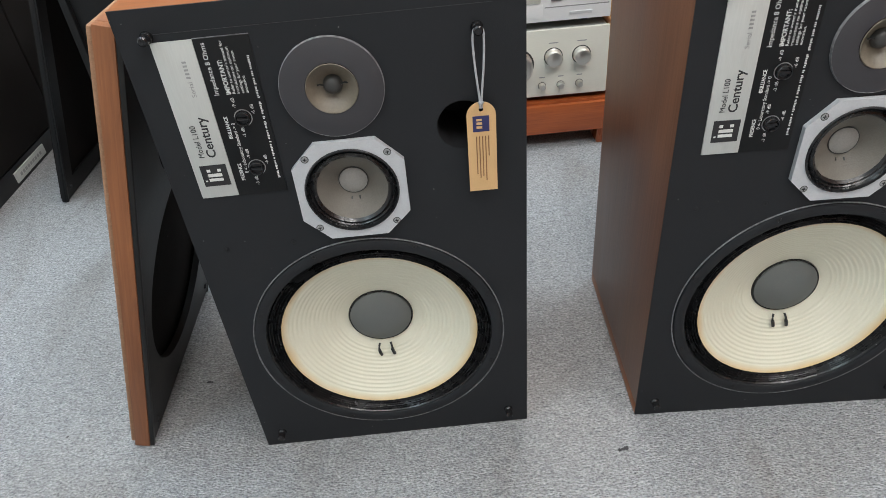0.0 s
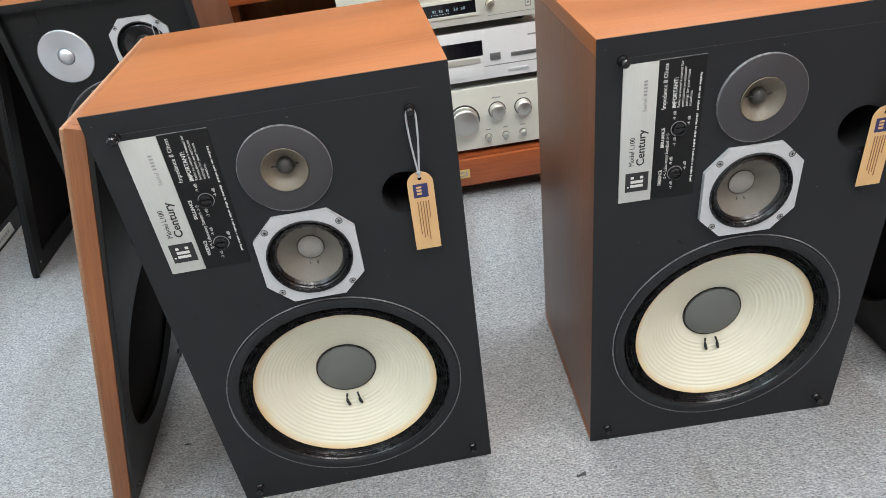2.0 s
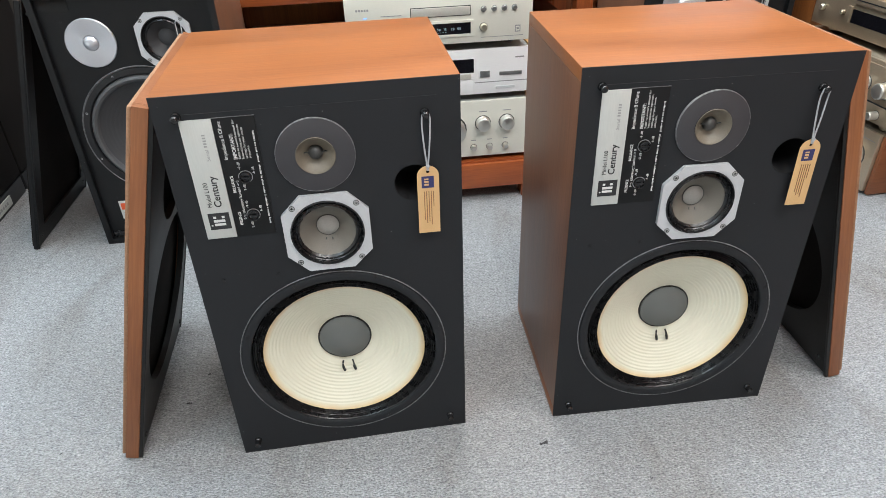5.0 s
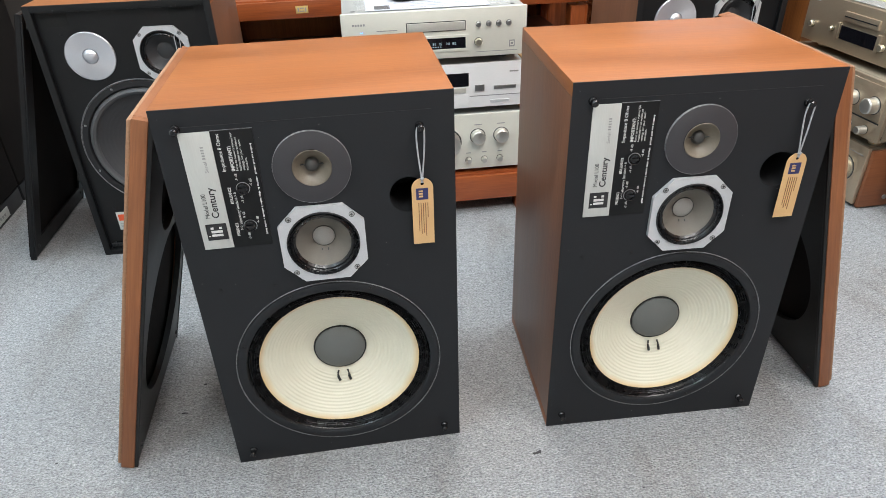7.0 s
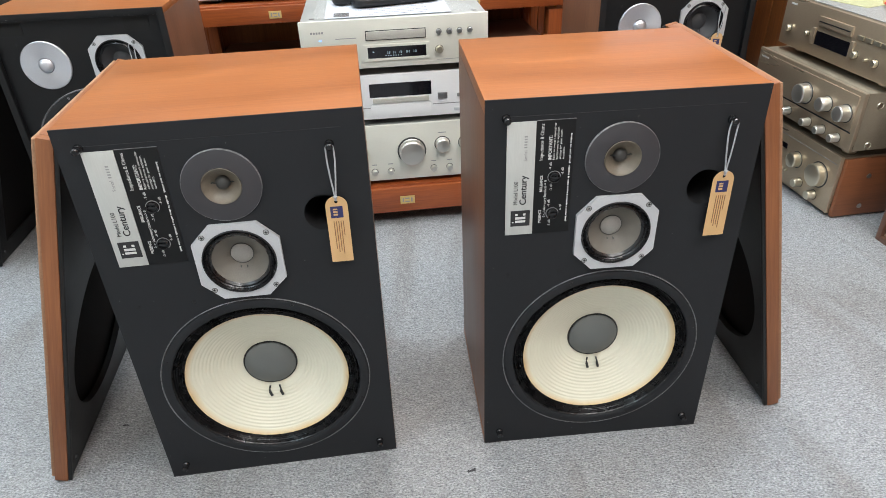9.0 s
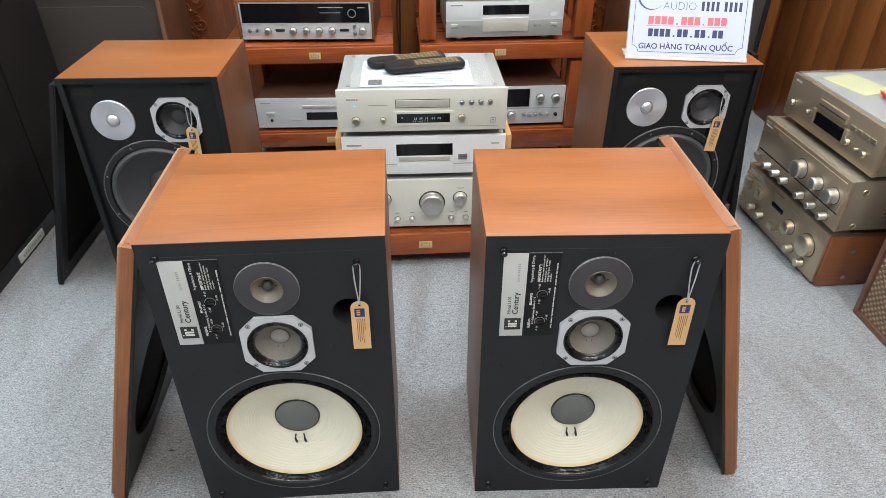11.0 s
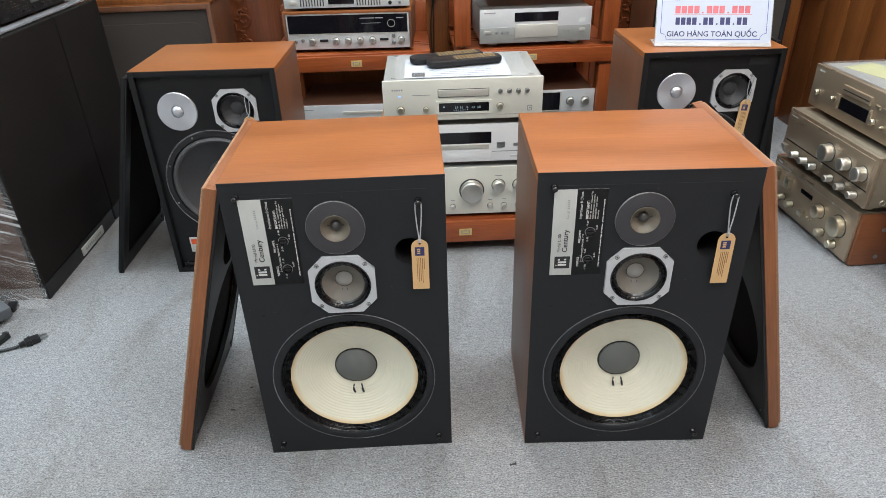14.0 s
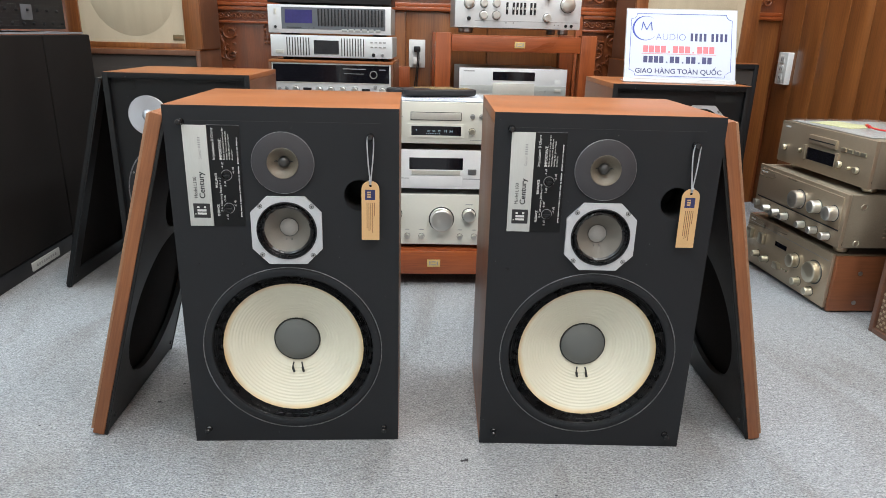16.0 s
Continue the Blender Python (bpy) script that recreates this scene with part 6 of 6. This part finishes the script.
tube(bm, smooth_path([(-0.800, 0.300, 0.006), (-0.806, 0.255, 0.0045), (-0.815, 0.200, 0.0045), (-0.850, 0.155, 0.0045), (-0.93, 0.12, 0.0045)], 8), 0.0036, 8)
part("lead", bm, black_rubber, t)
M = pose(-0.690, 0.404, 0.009, 0, 0, 38)
bm = boxed(0.0, 0.034, -0.011, 0.011, -0.0075, 0.0075, bevel=0.003)
box(bm, -0.014, 0.002, -0.006, 0.006, -0.005, 0.005, bevel=0.002)
box(bm, 0.008, 0.014, -0.013, 0.013, -0.0080, 0.0080, bevel=0.001)
bmesh.ops.transform(bm, matrix=M, verts=bm.verts)
part("plug", bm, black_plastic, t)
for s in (-1, 1):
    bm = boxed(0.034, 0.052, s * 0.0064 - 0.0008, s * 0.0064 + 0.0008, -0.003, 0.003)
    bmesh.ops.transform(bm, matrix=M, verts=bm.verts)
    part("pin", bm, steel, t, "steel pin")


def power_supply(m, w, d, h, material, holes):
    t = thing("power_supply", m, "black power supply brick in a heap of cords", "power supply", "power supplies")
    part("shell", boxed(0, w, 0, d, 0, h, bevel=0.005), material, t)
    if holes:
        for a in (0.35, 0.65):
            part("socket", turned([(0, -0.0006), (0.0036, -0.0006), (0.0042, 0.0004)], w * a, 0, h * 0.5, 14), hole_black, t)
        for i in range(3):
            part("print_mark", boxed(w * (0.2 + 0.2 * i), w * (0.32 + 0.2 * i), d * 0.3, d * 0.36, h, h + 0.0003), ink_grey, t)
    return t


power_supply(pose(-0.880, 0.352, 0.0, 0, 0, 34), 0.058, 0.075, 0.030, black_plastic, True)
power_supply(pose(-0.862, 0.430, 0.0, 0, 0, 34), 0.050, 0.060, 0.028, black_plastic, True)
power_supply(pose(-0.990, 0.582, 0.058, 0, 12, -34), 0.215, 0.070, 0.032, grey_plastic, False)
power_supply(pose(-1.000, 0.520, 0.0, 0, 0, 20), 0.12, 0.07, 0.050, black_plastic, False)
power_supply(pose(-0.960, 0.425, 0.0, 0, 0, 30), 0.085, 0.055, 0.034, black_plastic, True)
power_supply(pose(-1.070, 0.440, 0.0, 0, 0, 12), 0.095, 0.065, 0.042, black_plastic, False)
power_supply(pose(-1.100, 0.545, 0.0, 0, 0, -15), 0.085, 0.090, 0.046, black_plastic, False)
t = thing("cord_heap", pose(0, 0, 0), "tangled heap of black cords beside the wrapped speaker", "cords")
rnd = random.Random(23)
for k in range(80):
    bm = bmesh.new()
    cx, cy = rnd.uniform(-1.12, -0.95), rnd.uniform(0.36, 0.60)
    a0, ln = rnd.uniform(-0.3, 0.7), rnd.uniform(0.10, 0.2)
    base = 0.006 + 0.055 * rnd.random() * max(0.2, (-0.84 - cx) / 0.24)
    pts = []
    for i in range(7):
        q = i / 6
        pts.append((min(cx + ln * q * math.cos(a0) + 0.010 * rnd.uniform(-1, 1), -0.79), cy + ln * q * math.sin(a0) * 0.5 + 0.012 * rnd.uniform(-1, 1), base * (1 - 0.6 * q) + 0.010 * math.sin(q * 5 + k) ** 2 + 0.003))
    tube(bm, smooth_path(pts, 6), rnd.choice((0.0015, 0.0020, 0.0026)), 6)
    part("cord", bm, (black_rubber, black_plastic, cord_green, black_rubber)[k % 4], t)
bm = bmesh.new()
for k in range(9):
    o = 0.0042 * (k - 4)
    tube(bm, smooth_path([(-1.03, 0.50 + o, 0.050 + 0.004 * (k % 3)), (-0.93, 0.520 + o * 0.8, 0.036 + 0.004 * (k % 3)), (-0.845, 0.556 + o * 0.5, 0.020 + 0.003 * (k % 3)), (-0.815, 0.575 + o * 0.5, 0.012 + 0.003 * (k % 3))], 6), 0.0028, 7)
part("tied_bundle", bm, black_rubber, t)
bm = boxed(-0.835, -0.795, 0.556, 0.588, 0.0, 0.020, bevel=0.005)
part("plug", bm, black_plastic, t)


# ---- large speakers against the carved wall ----
def cloth_loop(x0, x1, z0, z1, r=0.05):
    pts = []
    for cx, cz, a0 in ((x1 - r, z1 - r, 0), (x0 + r, z1 - r, 90), (x0 + r, z0 + r, 180), (x1 - r, z0 + r, 270)):
        pts += [(cx + r * math.cos(radians(a0 + 15 * i)), cz + r * math.sin(radians(a0 + 15 * i))) for i in range(7)]
    return pts


def big_speaker(m, edge):
    w, h, d = 0.50, 0.622, 0.28
    t = thing("floor_speaker", m, "large wooden speaker with charcoal cloth front against the wall", "floor speaker", "large charcoal speakers")
    part("cabinet", boxed(0, w, 0.006, d, 0, h, bevel=0.002), walnut_z, t)
    part("top_panel", boxed(0.0, w, 0.0, d, h, h + 0.004, bevel=0.001), walnut_x, t)
    for a, b, c, e in ((0, 0.016, 0, h), (w - 0.016, w, 0, h), (0.016, w - 0.016, 0, 0.016), (0.016, w - 0.016, h - 0.018, h)):
        part("front_lip", boxed(a, b, -0.008, 0.006, c, e, bevel=0.0015), edge, t)
    part("cloth", boxed(0.016, w - 0.016, -0.001, 0.005, 0.016, h - 0.018), grey_cloth, t, "charcoal grille cloth")
    part("cloth_panel", plate(cloth_loop(0.018, w - 0.03, 0.05, h - 0.062), [], -0.006, -0.001), grey_cloth, t, "raised cloth panel with rounded corners")
    return t


def beige_speaker(m):
    w, h, d = 0.475, 0.42, 0.24
    t = thing("bookshelf_speaker", m, "wooden speaker with stained beige cloth on a larger speaker", "speaker", "beige cloth speakers")
    part("cabinet", boxed(0, w, 0.006, d, 0, h, bevel=0.002), walnut_z, t)
    for a, b, c, e in ((0, 0.045, 0, h), (w - 0.060, w, 0, h), (0.045, w - 0.060, 0, 0.020), (0.045, w - 0.060, h - 0.02, h)):
        part("front_rail", boxed(a, b, -0.010, 0.006, c, e, bevel=0.002), panelwood, t)
    part("cloth", boxed(0.045, w - 0.060, -0.002, 0.005, 0.020, h - 0.02), beige_cloth, t, "beige grille cloth")
    part("cloth_ring", turned([(0.150, 0.0002), (0.148, -0.0006), (0, -0.0006)], 0.235, -0.002, 0.192, 48), beige_shade, t, "round stained area of the cloth")
    bd = part("badge", boxed(w - 0.105, w - 0.066, -0.0042, -0.002, 0.030, 0.050, bevel=0.0008), badge_brass, t, "small dull brass badge")
    bars("badge_mark", [(w - 0.098, w - 0.073, 0.038, 0.042)], -0.0045, ink_tan, bd)
    return t


big_speaker(pose(-0.895, 1.545, 0), walnut_z)
big_speaker(pose(1.213, 1.515, 0), black_board)
be = beige_speaker(pose(-0.862, 1.555, 0.6265))
copy_thing(be, pose(1.215, 1.530, 0.6265))


# ---- the sign ----
SX, SY = 0.961, 0.786
t = thing("shop_sign", pose(SX, SY - 0.004, 0.5945, -24, 0, -10.6), "white shop sign in a clear acrylic stand on the speaker", "sign")
w, h = 0.288, 0.206
part("acrylic_sheet", boxed(-0.002, w + 0.002, 0.0, 0.002, 0.0, h + 0.003, bevel=0.0004), acrylic, t, "clear acrylic stand")
card = part("card", boxed(0, w, -0.0014, -0.0004, 0.010, h, bevel=0.0002), sign_white, t, "white printed card", round_edges=False)
part("acrylic_lip", boxed(-0.002, w + 0.002, -0.004, -0.0020, 0.0, 0.010, bevel=0.0004), acrylic, t)
bm = boxed(-0.002, w + 0.002, 0.0, 0.075, 0.0, 0.002)
bmesh.ops.transform(bm, matrix=pose(0, 0.001, 0.001, 24), verts=bm.verts)
part("acrylic_foot", bm, acrylic, t)
yf = -0.0016
e0, e1, f0, f1, cr = 0.011, w - 0.011, 0.0175, h - 0.012, 0.016
bars("border_line", [(e0 + cr, e1 - cr, f0, f0 + 0.0012), (e0 + cr, e1 - cr, f1 - 0.0012, f1), (e0, e0 + 0.0012, f0 + cr, f1 - cr), (e1 - 0.0012, e1, f0 + cr, f1 - cr)], yf, ink_blue, card)
for cx, cz, a0 in ((e0, f0, 0), (e1, f0, 90), (e1, f1, 180), (e0, f1, 270)):
    bm = bmesh.new()
    tube(bm, [(cx + cr * math.cos(radians(a0 + 9 * i)), yf, cz + cr * math.sin(radians(a0 + 9 * i))) for i in range(11)], 0.0006, 5)
    part("border_corner", bm, ink_blue, card)
bm = bmesh.new()
for i in range(20):
    a = radians(55 + 250 * i / 19)
    b = radians(55 + 250 * (i + 1) / 19)
    fat0, fat1 = 0.0008 + 0.0042 * math.sin(math.pi * i / 20) ** 2, 0.0008 + 0.0042 * math.sin(math.pi * (i + 1) / 20) ** 2
    q = [(0.050 + r * math.cos(ang), yf, 0.152 + r * math.sin(ang)) for ang, r in ((a, 0.035), (b, 0.035), (b, 0.035 - fat1), (a, 0.035 - fat0))]
    bm.faces.new([bm.verts.new(v) for v in q])
bmesh.ops.recalc_face_normals(bm, faces=bm.faces)
part("emblem_ring", bm, ink_blue, card, "blue crescent emblem", round_edges=False)
bm = bmesh.new()
for x0, x1, u0, u1 in ((0.040, 0.043, 0.146, 0.170), (0.043, 0.053, 0.170, 0.148), (0.053, 0.065, 0.148, 0.170), (0.065, 0.068, 0.170, 0.146)):
    tube(bm, [(x0, yf, u0), (x1, yf, u1)], 0.0011, 5)
part("emblem_lines", bm, ink_blue, card)
lettering("AUDIO", 0.0275, 0.078, yf, 0.119, ink_blue, card, ACROSS, 0.078, -0.0007)
for i in range(8):
    x = 0.170 + 0.0115 * i + (0.008 if i > 3 else 0)
    bars("shop_name_bar", [(x, x + 0.0065, 0.118, 0.140)], yf, ink_navy, card)
for i in range(12):
    if i not in (4, 8):
        bars("number_bar", [(0.046 + 0.0158 * i, 0.0590 + 0.0158 * i, 0.084, 0.103)], yf, ink_red, card)
    else:
        bars("number_dot", [(0.050 + 0.0158 * i, 0.054 + 0.0158 * i, 0.084, 0.088)], yf, ink_red, card)
bars("underline", [(0.042, 0.238, 0.0800, 0.0810)], yf, ink_red, card)
for i in range(13):
    if i not in (4, 7, 10):
        bars("number_bar", [(0.048 + 0.0140 * i, 0.0590 + 0.0140 * i, 0.055, 0.0735)], yf, ink_navy, card)
    else:
        bars("number_dot", [(0.052 + 0.0140 * i, 0.056 + 0.0140 * i, 0.055, 0.059)], yf, ink_navy, card)
lettering("GIAO H\u00c0NG TO\u00c0N QU\u1ed0C", 0.019, 0.027, yf, 0.0255, ink_navy, card, ACROSS, 0.226, 0.0003)

# ---- outlet, switch strip, cable ----
t = thing("wall_outlet", pose(0.375, Y1 - 0.012, 0.566), "white wall outlet with a black plug and cord", "outlet")
part("cover", boxed(0, 0.068, -0.010, 0.0, 0, 0.112, bevel=0.003), white_plastic, t)
part("socket_face", boxed(0.014, 0.054, -0.012, -0.0095, 0.010, 0.048, bevel=0.002), white_plastic, t)
bm = boxed(0.020, 0.048, -0.034, -0.010, 0.062, 0.086, bevel=0.005)
part("plug", bm, black_plastic, t, "black plug")
bm = boxed(0.018, 0.050, -0.036, -0.012, 0.012, 0.042, bevel=0.006)
part("adapter", bm, white_plastic, t, "white plug-in adapter")
for k, o in enumerate((0.0, 0.006)):
    bm = bmesh.new()
    tube(bm, smooth_path([(0.034 + o, -0.034, 0.070), (0.036 + o, -0.040, 0.03), (0.030 + o, -0.030, -0.03), (0.022 + 2 * o, -0.03, -0.12), (0.030, -0.03, -0.30)], 6), 0.0024, 7)
    part("cord", bm, black_rubber, t)
t = thing("switch_strip", pose(X1 - 0.014, 1.765, 0.538, 0, 0, -90), "white three-gang socket strip on the board wall", "socket strip")
part("box", boxed(0, 0.072, -0.026, 0.0, 0, 0.128, bevel=0.003), white_plastic, t)
for i in range(3):
    part("socket", boxed(0.020, 0.052, -0.0275, -0.0255, 0.012 + 0.037 * i, 0.040 + 0.037 * i, bevel=0.001), white_plastic, t)
    for a in (0.028, 0.040):
        part("pin_hole", boxed(a, a + 0.003, -0.0279, -0.0274, 0.020 + 0.037 * i, 0.032 + 0.037 * i), hole_black, t)

# ---- specks on the carpet ----
rnd = random.Random(4)
for x, yy, s in ((0.478, -0.065, 0.010), (-0.11, 0.13, 0.006), (-0.085, 0.20, 0.004), (0.62, -0.16, 0.003), (-0.30, 0.05, 0.003)):
    bm = bmesh.new()
    for k in range(4):
        pts = [(x + s * rnd.uniform(-1, 1) * 0.8, yy + s * rnd.uniform(-1, 1) * 0.3, 0.0012 + 0.001 * rnd.random()) for _ in range(3)]
        tube(bm, smooth_path(pts, 3), s * 0.14, 5)
    ob = part("lint", bm, lint_dark, None)
    tagged(ob, "small dark fleck of lint on the carpet", "lint", "flecks of lint")
